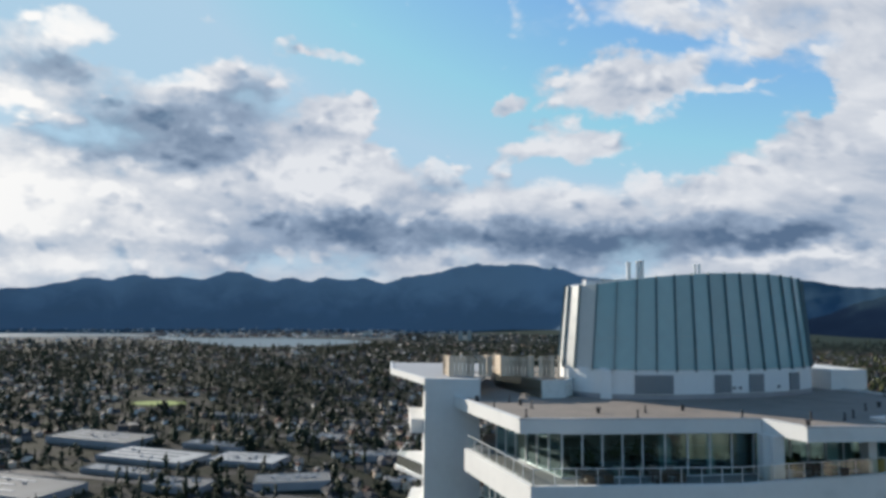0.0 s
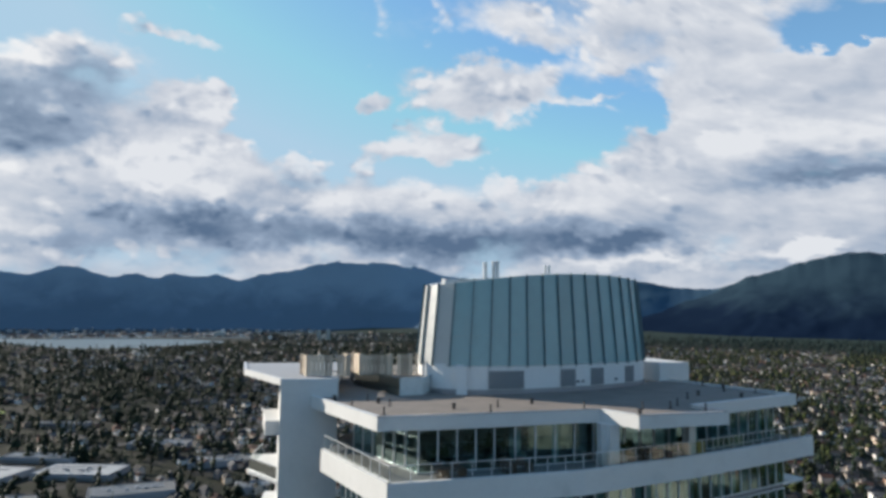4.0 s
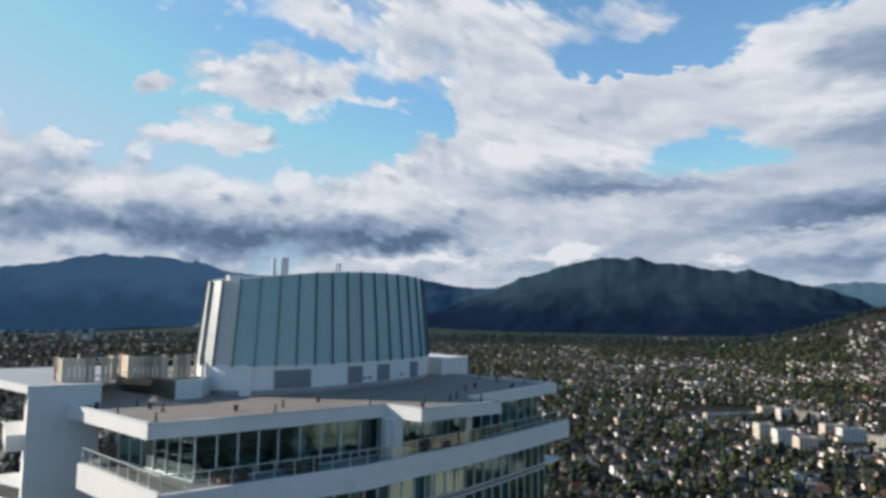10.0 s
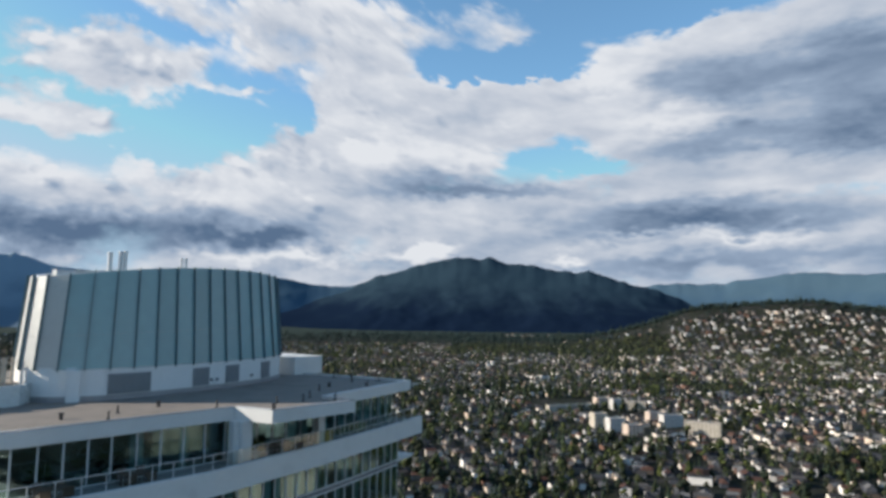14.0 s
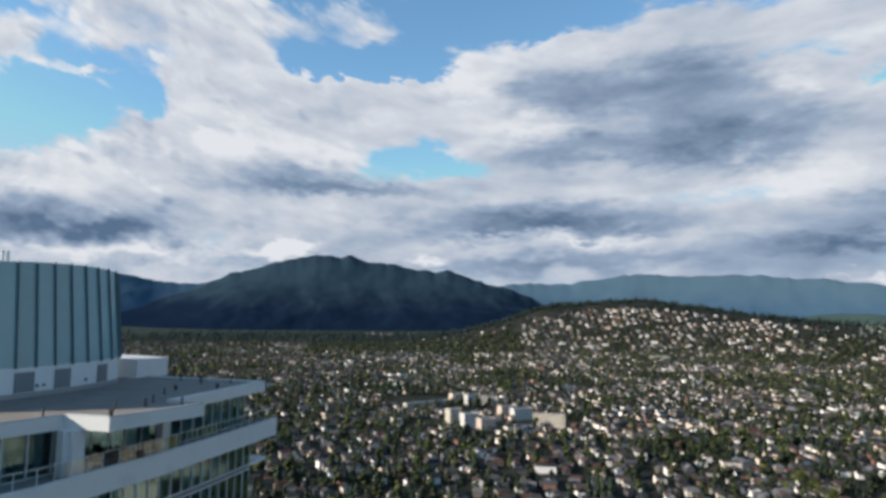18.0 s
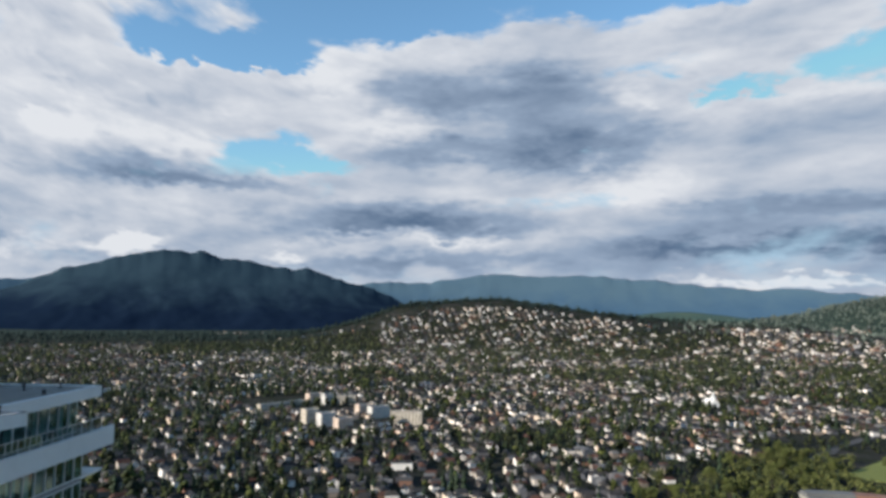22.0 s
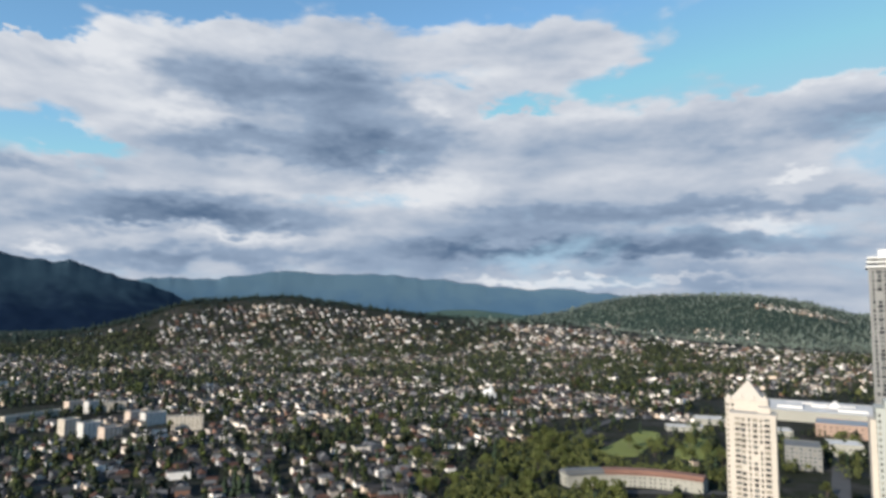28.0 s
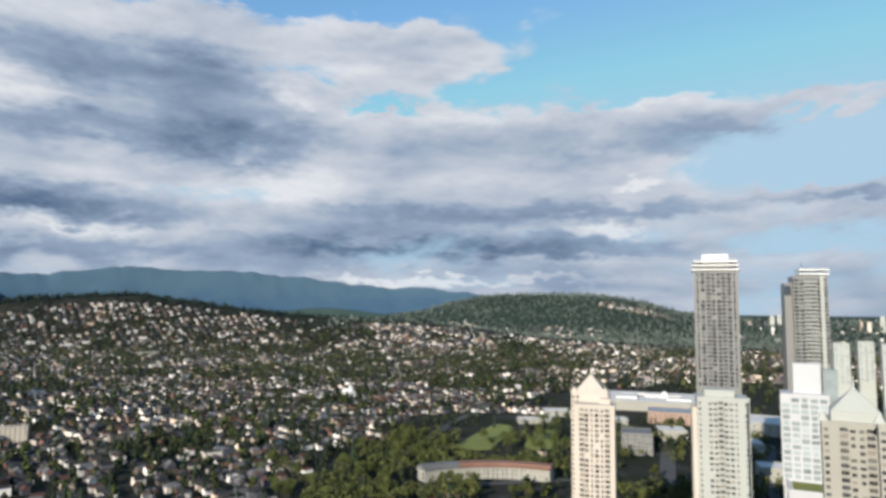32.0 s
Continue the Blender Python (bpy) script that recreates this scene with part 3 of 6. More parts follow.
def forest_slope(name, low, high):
    """Wooded slopes with stands; cloud shade low down and haze put into the colour."""
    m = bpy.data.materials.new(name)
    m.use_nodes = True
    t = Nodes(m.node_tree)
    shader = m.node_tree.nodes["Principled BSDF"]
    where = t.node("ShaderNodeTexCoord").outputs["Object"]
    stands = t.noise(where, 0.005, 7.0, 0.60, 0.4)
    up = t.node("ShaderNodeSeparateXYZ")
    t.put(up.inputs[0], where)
    # cloud shade painted dark below, lighter with height; the stands vary at random
    lit_and_stands = t.math("ADD", t.map(up.outputs[2], 60.0, 330.0, 0.0, 0.55), t.map(stands, 0.36, 0.66, 0.10, 0.35))
    t.put(shader.inputs["Base Color"], t.mix(t.map(lit_and_stands, 0.25, 0.80, smooth=True), low, high))
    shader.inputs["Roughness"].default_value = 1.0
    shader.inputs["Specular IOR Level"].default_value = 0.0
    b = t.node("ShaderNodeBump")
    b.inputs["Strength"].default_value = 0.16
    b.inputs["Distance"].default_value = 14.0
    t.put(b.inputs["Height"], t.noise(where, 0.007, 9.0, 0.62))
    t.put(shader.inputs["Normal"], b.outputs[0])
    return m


def mountain_range(name, ridge, foot, crest_r, mat, label, rough, deep=0.24):
    """A range with spurs and gullies running down from its crest."""
    ra, re = np.array([p[0] for p in ridge], float)[::-1], np.array([p[1] for p in ridge], float)[::-1]
    azs = np.arange(ra[0], ra[-1], 0.16)
    up = np.concatenate([np.linspace(0, 1, 46), [1.06]])
    a, u = np.meshgrid(azs, up)
    el = sum(np.interp(a + o, ra, re) for o in (-0.9, 0.0, 0.9)) / 3
    el = el + (fbm(a / 1.7 + 40, a * 0 + 3.3, 5, 2) - 0.47) * rough * np.clip(el + 0.6, 0, 3) / 3 * np.clip(u, 0, 1) ** 9
    near_r = np.interp(a, [-200, -14, -6, 60], [foot, foot, max(foot, 4330), max(foot, 4480)])
    r = near_r + (crest_r - near_r) * u
    top = EYE + crest_r * np.tan(np.radians(el))
    base = -45.0
    gully = fbm(a / 4.2 + u * 1.3, u * 3.0 + 7, 4, 12) - 0.47
    gully = gully - 0.5 * (np.abs(fbm(a / 4.0 - u * 0.8, u * 2.2, 4, 33) - 0.47) - 0.1)
    s = np.clip(u, 0, 1)
    z = base + (top - base) * np.clip(0.30 * s + 0.70 * s ** 1.5 + gully * deep * np.sin(s * math.pi) ** 0.8, 0, 1.0)
    z = np.where(u > 1, top - 40, z)
    x, y = -r * np.sin(np.radians(a)), r * np.cos(np.radians(a))
    v = np.stack([x, y, z], -1).reshape(-1, 3)
    nu, na = a.shape
    i, j = np.meshgrid(np.arange(nu - 1), np.arange(na - 1), indexing="ij")
    k = (i * na + j).ravel()
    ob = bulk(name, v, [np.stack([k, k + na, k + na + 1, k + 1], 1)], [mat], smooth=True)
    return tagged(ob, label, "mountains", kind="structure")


# west and back ranges: distance haze painted into their blue colours
mountain_range("mountains_west", WEST_RANGE, 3720, 4780, forest_slope("haze_toned_slope", (0.125, 0.172, 0.225), (0.220, 0.285, 0.345)), "dim blue forested mountains under low cloud", 1.1, 0.11)
# the foot is coloured nearly black for the cloud shade over it
mountain_range("mountains_east", EAST_RANGE, 3720, 4780, forest_slope("shade_toned_slope", (0.008, 0.016, 0.034), (0.028, 0.050, 0.070)), "dark blue-green forested mountain", 1.1, 0.14)
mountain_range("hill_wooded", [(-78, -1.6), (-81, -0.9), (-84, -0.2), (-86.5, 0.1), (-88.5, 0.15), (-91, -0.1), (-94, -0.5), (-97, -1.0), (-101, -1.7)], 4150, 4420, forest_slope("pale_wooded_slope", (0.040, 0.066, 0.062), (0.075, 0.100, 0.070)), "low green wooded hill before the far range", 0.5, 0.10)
mountain_range("mountains_back", BACK_RANGE, 4400, 4900, forest_slope("far_haze_slope", (0.045, 0.088, 0.145), (0.066, 0.112, 0.155)), "hazy blue mountain range farther off", 0.8, 0.13)

# ---------------------------------------------------------------- the near tower, heights from the drone's level
def lev(z):
    return EYE + z


ROOF_TOP, SOFFIT, DECK, BAND, BAND_LOW, FLOOR = lev(-7.37), lev(-8.32), lev(-7.52), lev(-11.0), lev(-12.7), lev(-11.35)
STOREY = 3.6
tower = thing("apartment_tower", "white high-rise apartment tower with a glazed oval drum on its roof", "tower", at=(0, 0, 0))

roof_plan = [(0.98, 57.9), (5.38, 45.5), (22.65, 46.85), (24.05, 43.6), (31.95, 44.4), (31.35, 47.9), (45.4, 53.2), (41.1, 66.1), (37.0, 80.0), (3.0, 80.0), (3.0, 57.9)]


def inset(points, d):
    """The plan moved inwards by d (corners by mitre), for a plan that turns left."""
    out, n = [], len(points)
    for i in range(n):
        p, a, b = Vector(points[i]), Vector(points[i - 1]), Vector(points[(i + 1) % n])
        u, v = (p - a).normalized(), (b - p).normalized()
        nu, nv = Vector((-u.y, u.x)), Vector((-v.y, v.x))
        m = (nu + nv)
        k = d / max(0.35, 1 + nu.dot(nv))
        out.append(tuple(p + m * k))
    return out


part("roof_deck", prism(inset(roof_plan, 0.35), SOFFIT + 0.3, DECK), ROOF_GRAVEL, tower, "brown gravel roof deck")
part("soffit", prism(inset(roof_plan, 0.30), SOFFIT + 0.02, SOFFIT + 0.28), WHITE, tower)
for i in range(len(roof_plan) - 1):
    a, b = Vector(roof_plan[i]), Vector(roof_plan[i + 1])
    part("fascia", bar(a, b, 0.36, SOFFIT, ROOF_TOP, side=0.18), WHITE, tower)
    part("coping", bar(a, b, 0.44, ROOF_TOP, ROOF_TOP + 0.05, side=0.2), FLASHING if i in (1, 3, 4) else WHITE, tower)

# balcony bands, one a storey; the upper is seen whole
band_plan = [(1.9, 53.6), (5.7, 42.3), (11.5, 42.75), (19.8, 43.5), (24.7, 45.0), (30.3, 46.5), (36.5, 48.6), (41.5, 50.4), (46.2, 52.2)]
for i in range(len(band_plan) - 1):
    a, b = Vector(band_plan[i]), Vector(band_plan[i + 1])
    part("balcony_band", bar(a, b, 0.3, BAND_LOW, BAND, side=0.15), WHITE, tower)
slab = band_plan + [(43.0, 62.0), (4.0, 62.0)]
part("floor_slab", prism(inset(slab, 0.28), BAND_LOW + 0.05, FLOOR), PAVING, tower)

# window walls
glass_line = [(4.6, 55.0), (8.3, 45.9), (14.0, 46.4), (22.3, 47.6), (30.8, 48.9), (36.6, 51.0), (43.4, 53.8), (40.5, 62.0)]


def sheet(p, q, z0, z1):
    """A single upright pane."""
    bm = bmesh.new()
    bm.faces.new([bm.verts.new(v) for v in ((p.x, p.y, z0), (q.x, q.y, z0), (q.x, q.y, z1), (p.x, p.y, z1))])
    return bm


def window_wall(line, z0, z1, step, parent):
    for a, b in zip(line[:-1], line[1:]):
        a, b = Vector(a), Vector(b)
        n = max(1, round((b - a).length / step))
        for i in range(n):
            p, q = a.lerp(b, i / n), a.lerp(b, (i + 1) / n)
            ob = part("window_pane", sheet(p, q, z0, z1), PANE, parent)
            ob.visible_shadow = False
            part("mullion", bar(p, p + (q - p).normalized() * 0.09, 0.16, z0, z1), FRAME, parent)
        part("head_rail", bar(a, b, 0.14, z1 - 0.09, z1), FRAME, parent)
        part("sill_rail", bar(a, b, 0.14, z0, z0 + 0.1), FRAME, parent)


window_wall(glass_line, FLOOR, SOFFIT, 1.55, tower)
lower_line = [(3.6, 54.2), (6.6, 43.4), (11.5, 43.7), (19.8, 44.4), (24.7, 45.9), (30.3, 47.4), (36.5, 49.5), (42.6, 51.8), (40.5, 62.0)]
for k in (1, 2, 3):
    z1 = BAND_LOW if k == 1 else FLOOR - (k - 1) * STOREY - 0.35
    window_wall(lower_line, FLOOR - k * STOREY, z1, 1.25, tower)
    part("floor_slab", prism(inset(lower_line + [(4.0, 62.0)], 0.05), FLOOR - k * STOREY - 0.35, FLOOR - k * STOREY), PAVING, tower)
CURTAIN = material("pale_green_curtain", (0.37, 0.45, 0.46), 0.85, vary=0.12, scale=1.5, per_object=0.35, bump=0.05)
hang = random.Random(5)
for k in (0, 1, 2):
    line = glass_line if k == 0 else lower_line
    for a, b in zip(line[1:-2], line[2:-1]):
        a, b = Vector(a), Vector(b)
        inward = Vector((-(b - a).y, (b - a).x)).normalized() * 0.35
        n = round((b - a).length / 1.25)
        for i in range(n):
            if hang.random() < (0.38 if k == 0 else 0.62) and not (k == 0 and a.x < 12):
                u0 = (i + hang.uniform(0, 0.4)) / n
                u1 = min(u0 + hang.uniform(0.25, 0.8) / n, 1)
                z1 = SOFFIT if k == 0 else BAND_LOW if k == 1 else FLOOR - STOREY - 0.35
                part("curtain", bar(a.lerp(b, u0) + inward, a.lerp(b, u1) + inward, 0.06, FLOOR - k * STOREY + 0.02, z1 - 0.1), CURTAIN, tower)
part("balcony_slab", prism([(42.4, 52.0), (46.0, 53.4), (43.8, 60.0), (40.6, 60.0)], lev(-15.25), lev(-15.0)), WHITE, tower)
part("corner_post", box(6.0, 6.5, 43.2, 43.6, lev(-24), BAND_LOW), WHITE, tower)
part("core_wall", box(13, 34, 54.5, 61, lev(-24), SOFFIT), INSIDE, tower)
part("core_wall", box(8.5, 39, 60, 61, lev(-24), SOFFIT), INSIDE, tower)
part("partition", bar((19.5, 47.6), (18.6, 54.5), 0.2, FLOOR, SOFFIT), INSIDE, tower)
part("partition", bar((27.4, 48.9), (26.6, 54.5), 0.2, FLOOR, SOFFIT), INSIDE, tower)
part("partition", bar((35.2, 51.2), (33.6, 56.5), 0.2, FLOOR, SOFFIT), INSIDE, tower)
part("shaft", prism([(4, 56), (9, 47.5), (38, 54), (36, 78), (4, 78)], -42, lev(-24)), WHITE, tower)

# columns on the balcony
part("column", box(22.75, 23.55, 45.6, 46.6, FLOOR, SOFFIT), WHITE, tower)
part("column", box(22.3, 22.75, 46.0, 46.9, FLOOR, SOFFIT), WHITE, tower)
part("column", box(30.4, 31.0, 47.3, 48.1, FLOOR, SOFFIT), WHITE, tower)

# balustrade
rail_line = inset(band_plan, 0.25)
rail_line[0], rail_line[-1] = (2.2, 53.7), (45.9, 52.4)
for a, b in zip(rail_line[:-1], rail_line[1:]):
    a, b = Vector(a), Vector(b)
    n = max(1, round((b - a).length / 1.45))
    for i in range(n):
        p, q = a.lerp(b, i / n), a.lerp(b, (i + 1) / n)
        ob = part("rail_glass", sheet(p, q, BAND + 0.03, BAND + 0.98), RAIL_GLASS, tower)
        ob.visible_shadow = False
        part("rail_post", bar(p, p + (q - p).normalized() * 0.05, 0.05, BAND, BAND + 1.0), FRAME, tower)
    part("handrail", bar(a, b, 0.06, BAND + 1.0, BAND + 1.05), FRAME, tower)

# the tall white wall and its upper roof
WALL_TOP = lev(-5.9)
part("fin_wall", prism([(-1.44, 57.6), (3.39, 57.6), (3.39, 58.0), (-1.44, 58.0)], -42, WALL_TOP), WHITE, tower)
part("fin_wall", prism([(-1.44, 58.0), (-1.1, 58.0), (-1.6, 70), (-1.94, 70)], -42, WALL_TOP - 0.5), WHITE, tower)
upper = [(-1.44, 57.62), (3.39, 57.62), (5.0, 66.5), (5.0, 76.0), (-5.9, 76.0), (-5.2, 67.2)]
part("upper_roof", prism(inset(upper, 0.2), WALL_TOP - 0.45, WALL_TOP - 0.06), MEMBRANE, tower, "grey membrane of the upper roof")
for a, b in ((upper[5], upper[0]), (upper[4], upper[5])):
    part("fascia", bar(a, b, 0.3, WALL_TOP - 0.55, WALL_TOP + 0.02, side=0.1), WHITE, tower)

# raised terrace beside the drum
terrace = [(5.44, 66.9), (8.78, 57.65), (10.9, 58.3), (13.0, 62.0), (13.0, 74.0), (5.4, 74.0)]
part("terrace", prism(inset(terrace, 0.15), DECK, lev(-6.1)), ROOF_GRAVEL, tower)
for i, (a, b) in enumerate(zip(terrace[:3], terrace[1:4])):
    part("terrace_wall", bar(a, b, 0.2, DECK, lev(-5.95), side=0.1), RAIL_GLASS if i == 0 else FROSTED, tower)

# plant box by the drum
part("plant_box", prism([(39.3, 66.5), (43.5, 67.4), (42.0, 76.0), (36.8, 75.0)], DECK, lev(-5.5)), WHITE, tower)

# the drum
DRUM = dict(x=24.34, y=65.2, a=13.3, b=6.0, turn=0.295, n=2.5)
DRUM_BASE = lev(-4.87)


def oval(count, grow=0.0, shift=0.0):
    """Points at even steps along the drum's outline, with the way outwards."""
    th = np.linspace(0, 2 * math.pi, 4001)
    c, s = np.cos(th), np.sin(th)
    x = (DRUM["a"] + grow) * np.sign(c) * np.abs(c) ** (2 / DRUM["n"])
    y = (DRUM["b"] + grow) * np.sign(s) * np.abs(s) ** (2 / DRUM["n"])
    run = np.concatenate([[0], np.cumsum(np.hypot(np.diff(x), np.diff(y)))])
    at = (np.linspace(0, run[-1], count, endpoint=False) + shift) % run[-1]
    x, y = np.interp(at, run, x), np.interp(at, run, y)
    ct, st = math.cos(DRUM["turn"]), math.sin(DRUM["turn"])
    return [(DRUM["x"] + p * ct - q * st, DRUM["y"] + p * st + q * ct, p) for p, q in zip(x, y)]


def drum_top(lx):
    return lev(3.75 + 0.036 * lx - 0.0055 * lx * lx)


drum = part("drum_base", prism([p[:2] for p in oval(96)], DECK - 0.05, DRUM_BASE), PANEL, tower, "white curved drum base")
FINS, FIN_SHIFT = 35, 0.55
ring_low, ring_top = oval(FINS, 0.06, FIN_SHIFT), oval(FINS, -0.62, FIN_SHIFT * 0.955)
inner = part("drum_core", prism([p[:2] for p in oval(64, -1.1)], DRUM_BASE, lambda x, y: lev(2.0)), INSIDE, tower)
for i in range(FINS):
    a, b, c, d = ring_low[i], ring_low[(i + 1) % FINS], ring_top[(i + 1) % FINS], ring_top[i]
    bm = bmesh.new()
    za, zb = drum_top(d[2]), drum_top(c[2])
    quad = [Vector((a[0], a[1], DRUM_BASE - 0.12)), Vector((b[0], b[1], DRUM_BASE - 0.12)), Vector((c[0], c[1], zb)), Vector((d[0], d[1], za))]
    nrm = (quad[1] - quad[0]).cross(quad[3] - quad[0]).normalized() * 0.06
    for u0, u1 in ((0.0, 0.3475), (0.3495, 1.0)):
        piece = [quad[0].lerp(quad[3], u0), quad[1].lerp(quad[2], u0), quad[1].lerp(quad[2], u1), quad[0].lerp(quad[3], u1)]
        prismv = [bm.verts.new(q) for q in piece] + [bm.verts.new(q - nrm) for q in piece]
        for ids in ((0, 1, 2, 3), (7, 6, 5, 4), (0, 4, 5, 1), (1, 5, 6, 2), (2, 6, 7, 3), (3, 7, 4, 0)):
            bm.faces.new([prismv[k] for k in ids])
    bmesh.ops.recalc_face_normals(bm, faces=bm.faces)
    part("drum_panel", bm, PALE_DRUM if (a[2] + b[2]) / 2 < -11.9 else DRUM_GLASS, tower)
    # the fin on the joint
    mid = Vector((DRUM["x"], DRUM["y"], 0))
    prev = Vector(ring_low[i - 1][:2]), Vector(b[:2])
    tang = (prev[1] - prev[0]).normalized()
    outw = Vector((tang.y, -tang.x, 0))
    tang = Vector((tang.x, tang.y, 0))
    lo, hi = quad[0] + Vector((0, 0, -0.1)), quad[3] + Vector((0, 0, 0.12))
    bm = bmesh.new()
    vs = []
    for p in (lo, hi):
        for o in (-0.04, 0.04):
            for q in (-0.02, 0.20):
                vs.append(bm.verts.new(p + tang * o + outw * q))
    for ids in ((0, 1, 3, 2), (4, 6, 7, 5), (0, 4, 5, 1), (2, 3, 7, 6), (0, 2, 6, 4), (1, 5, 7, 3)):
        bm.faces.new([vs[k] for k in ids])
    bmesh.ops.recalc_face_normals(bm, faces=bm.faces)
    part("drum_fin", bm, DARK_FRAME, tower)
top_ring = oval(64, -0.75)
bm = bmesh.new()
rim = [bm.verts.new((x, y, drum_top(l) + 0.05)) for x, y, l in top_ring]
low_rim = [bm.verts.new((x, y, drum_top(l) - 0.25)) for x, y, l in top_ring]
in_rim = [bm.verts.new((DRUM["x"] + (x - DRUM["x"]) * 0.96, DRUM["y"] + (y - DRUM["y"]) * 0.93, drum_top(l) + 0.05)) for x, y, l in top_ring]
for i in range(64):
    j = (i + 1) % 64
    bm.faces.new((rim[i], rim[j], in_rim[j], in_rim[i]))
    bm.faces.new((low_rim[i], low_rim[j], rim[j], rim[i]))
bmesh.ops.recalc_face_normals(bm, faces=bm.faces)
part("drum_rim", bm, STEEL, tower)
part("drum_roof", prism([p[:2] for p in oval(64, -0.9)], lev(1.9), lev(2.1)), FLASHING, tower)

# plinth, pilaster, louvres and lamps of the drum
part("plinth", prism([p[:2] for p in oval(96, 0.05)], DECK, DECK + 0.42), FLASHING, tower)
outline = oval(1600, 0.0)


def drum_at(az):
    """The near point of the drum's wall in that direction, and the way along the wall."""
    best = min((p for p in outline if abs(math.degrees(math.atan2(-p[0], p[1])) - az) < 0.12), key=lambda p: math.hypot(p[0], p[1]))
    i = outline.index(best)
    a, b = Vector(outline[i - 6][:2]), Vector(outline[(i + 6) % 1600][:2])
    return Vector(best[:2]), (b - a).normalized()


for az0, az1 in ((-16.41, -19.43), (-22.59, -23.79), (-25.11, -26.11), (-27.93, -28.55)):
    steps = 5 if az0 - az1 > 2 else 1
    stops = [drum_at(az0 + (az1 - az0) * i / steps)[0] for i in range(steps + 1)]
    lv = None
    for a, b in zip(stops[:-1], stops[1:]):
        out_way = Vector(((b - a).y, -(b - a).x)).normalized()
        a, b = a + out_way * 0.06, b + out_way * 0.06
        if lv is None:
            lv = part("louvre", bar(a, b, 0.06, lev(-7.05), lev(-5.42)), LOUVRE, tower, "grey louvred vent")
        else:
            part("backing", bar(a, b, 0.06, lev(-7.05), lev(-5.42)), LOUVRE, lv)
        for k in range(9):
            z = lev(-7.0) + k * 0.175
            part("slat", bar(a, b, 0.05, z, z + 0.10, side=-0.05), LOUVRE, lv)
a, b = drum_at(-13.45)[0], drum_at(-14.6)[0]
out_way = Vector(((b - a).y, -(b - a).x)).normalized()
part("pilaster", bar(a, b, 0.6, DECK, DRUM_BASE - 0.15, side=-0.1), PANEL, tower)
for az in (-23.97, -24.4, -27.13):
    p, d = drum_at(az)
    q = p + Vector((d.y, -d.x)) * 0.12
    lamp = part("wall_vent", soft_box(q.x - 0.09, q.x + 0.09, q.y - 0.14, q.y + 0.14, lev(-6.72), lev(-6.5), 0.03), LOUVRE, tower)

# balconies behind the tall wall
bal = part("side_balcony", prism([(-2.75, 60.0), (-1.5, 60.0), (-1.9, 67.0), (-3.3, 67.0)], lev(-11.0), lev(-9.75)), WHITE, tower)
part("side_slab", prism([(-1.44, 58.1), (-4.25, 62.6), (-3.4, 69.0), (-1.9, 69.0)], lev(-14.75), lev(-14.45)), WHITE, tower)
for a, b in (((-1.6, 58.5), (-4.1, 62.6)), ((-4.1, 62.6), (-3.3, 68.8))):
    ob = part("rail_glass", sheet(Vector(a), Vector(b), lev(-14.45), lev(-13.4)), RAIL_GLASS, tower)
    ob.visible_shadow = False
    part("handrail", bar(a, b, 0.06, lev(-13.42), lev(-13.36)), FRAME, tower)
part("side_slab", prism([(-1.44, 58.1), (-3.4, 61.0), (-3.0, 69.0), (-1.9, 69.0)], lev(-18.4), lev(-18.1)), WHITE, tower)


# ---------------------------------------------------------------- things on the roof and the balcony
def plank_screen(a, b, z0, z1, gaps):
    """A screen of upright cedar planks on two rails; gaps are dark openings."""
    a, b = Vector(a), Vector(b)
    t = thing("plank_screen", "weathered cedar plank screen standing on the upper roof", "screen", "roof screens", (a.x, a.y, z0), math.degrees(math.atan2(b.y - a.y, b.x - a.x)))
    length = (b - a).length
    h = z1 - z0
    part("rail", box(0, length, 0.06, 0.14, 0.35, 0.47), TIMBER, t)
    part("rail", box(0, length, 0.06, 0.14, h - 0.4, h - 0.28), TIMBER, t)
    n = max(3, int(length / 0.36))
    g = random.Random(int(length * 100))
    for i in range(n):
        x = i * length / n
        if any(p < x < q for p, q in gaps):
            continue
        part("plank", box(x, x + length / n - 0.05, -0.05 + 0.05 * (i % 2) + g.uniform(0, 0.01), 0.06, 0.02, h + g.uniform(-0.05, 0.05)), TIMBER, t)
    for x in (0.0, length):
        part("post", box(x - 0.09, x + 0.09, -0.05, 0.2, 0, h + 0.06), TIMBER, t)
    return t


UP = WALL_TOP - 0.06
plank_screen((0.80, 60.2), (4.5, 60.2), UP, lev(-4.12), ((2.1, 2.4),))
plank_screen((0.80, 60.3), (0.3, 62.4), UP, lev(-4.12), ())
plank_screen((4.5, 60.3), (4.2, 63.0), UP, lev(-4.12), ())
plank_screen((5.75, 62.6), (8.3, 62.3), lev(-6.1), lev(-4.2), ())
plank_screen((8.4, 62.1), (11.0, 61.9), lev(-6.1), lev(-4.15), ((0.0, 0.55), (1.9, 2.35)))
plank_screen((5.75, 62.7), (5.3, 65.5), lev(-6.1), lev(-4.2), ())

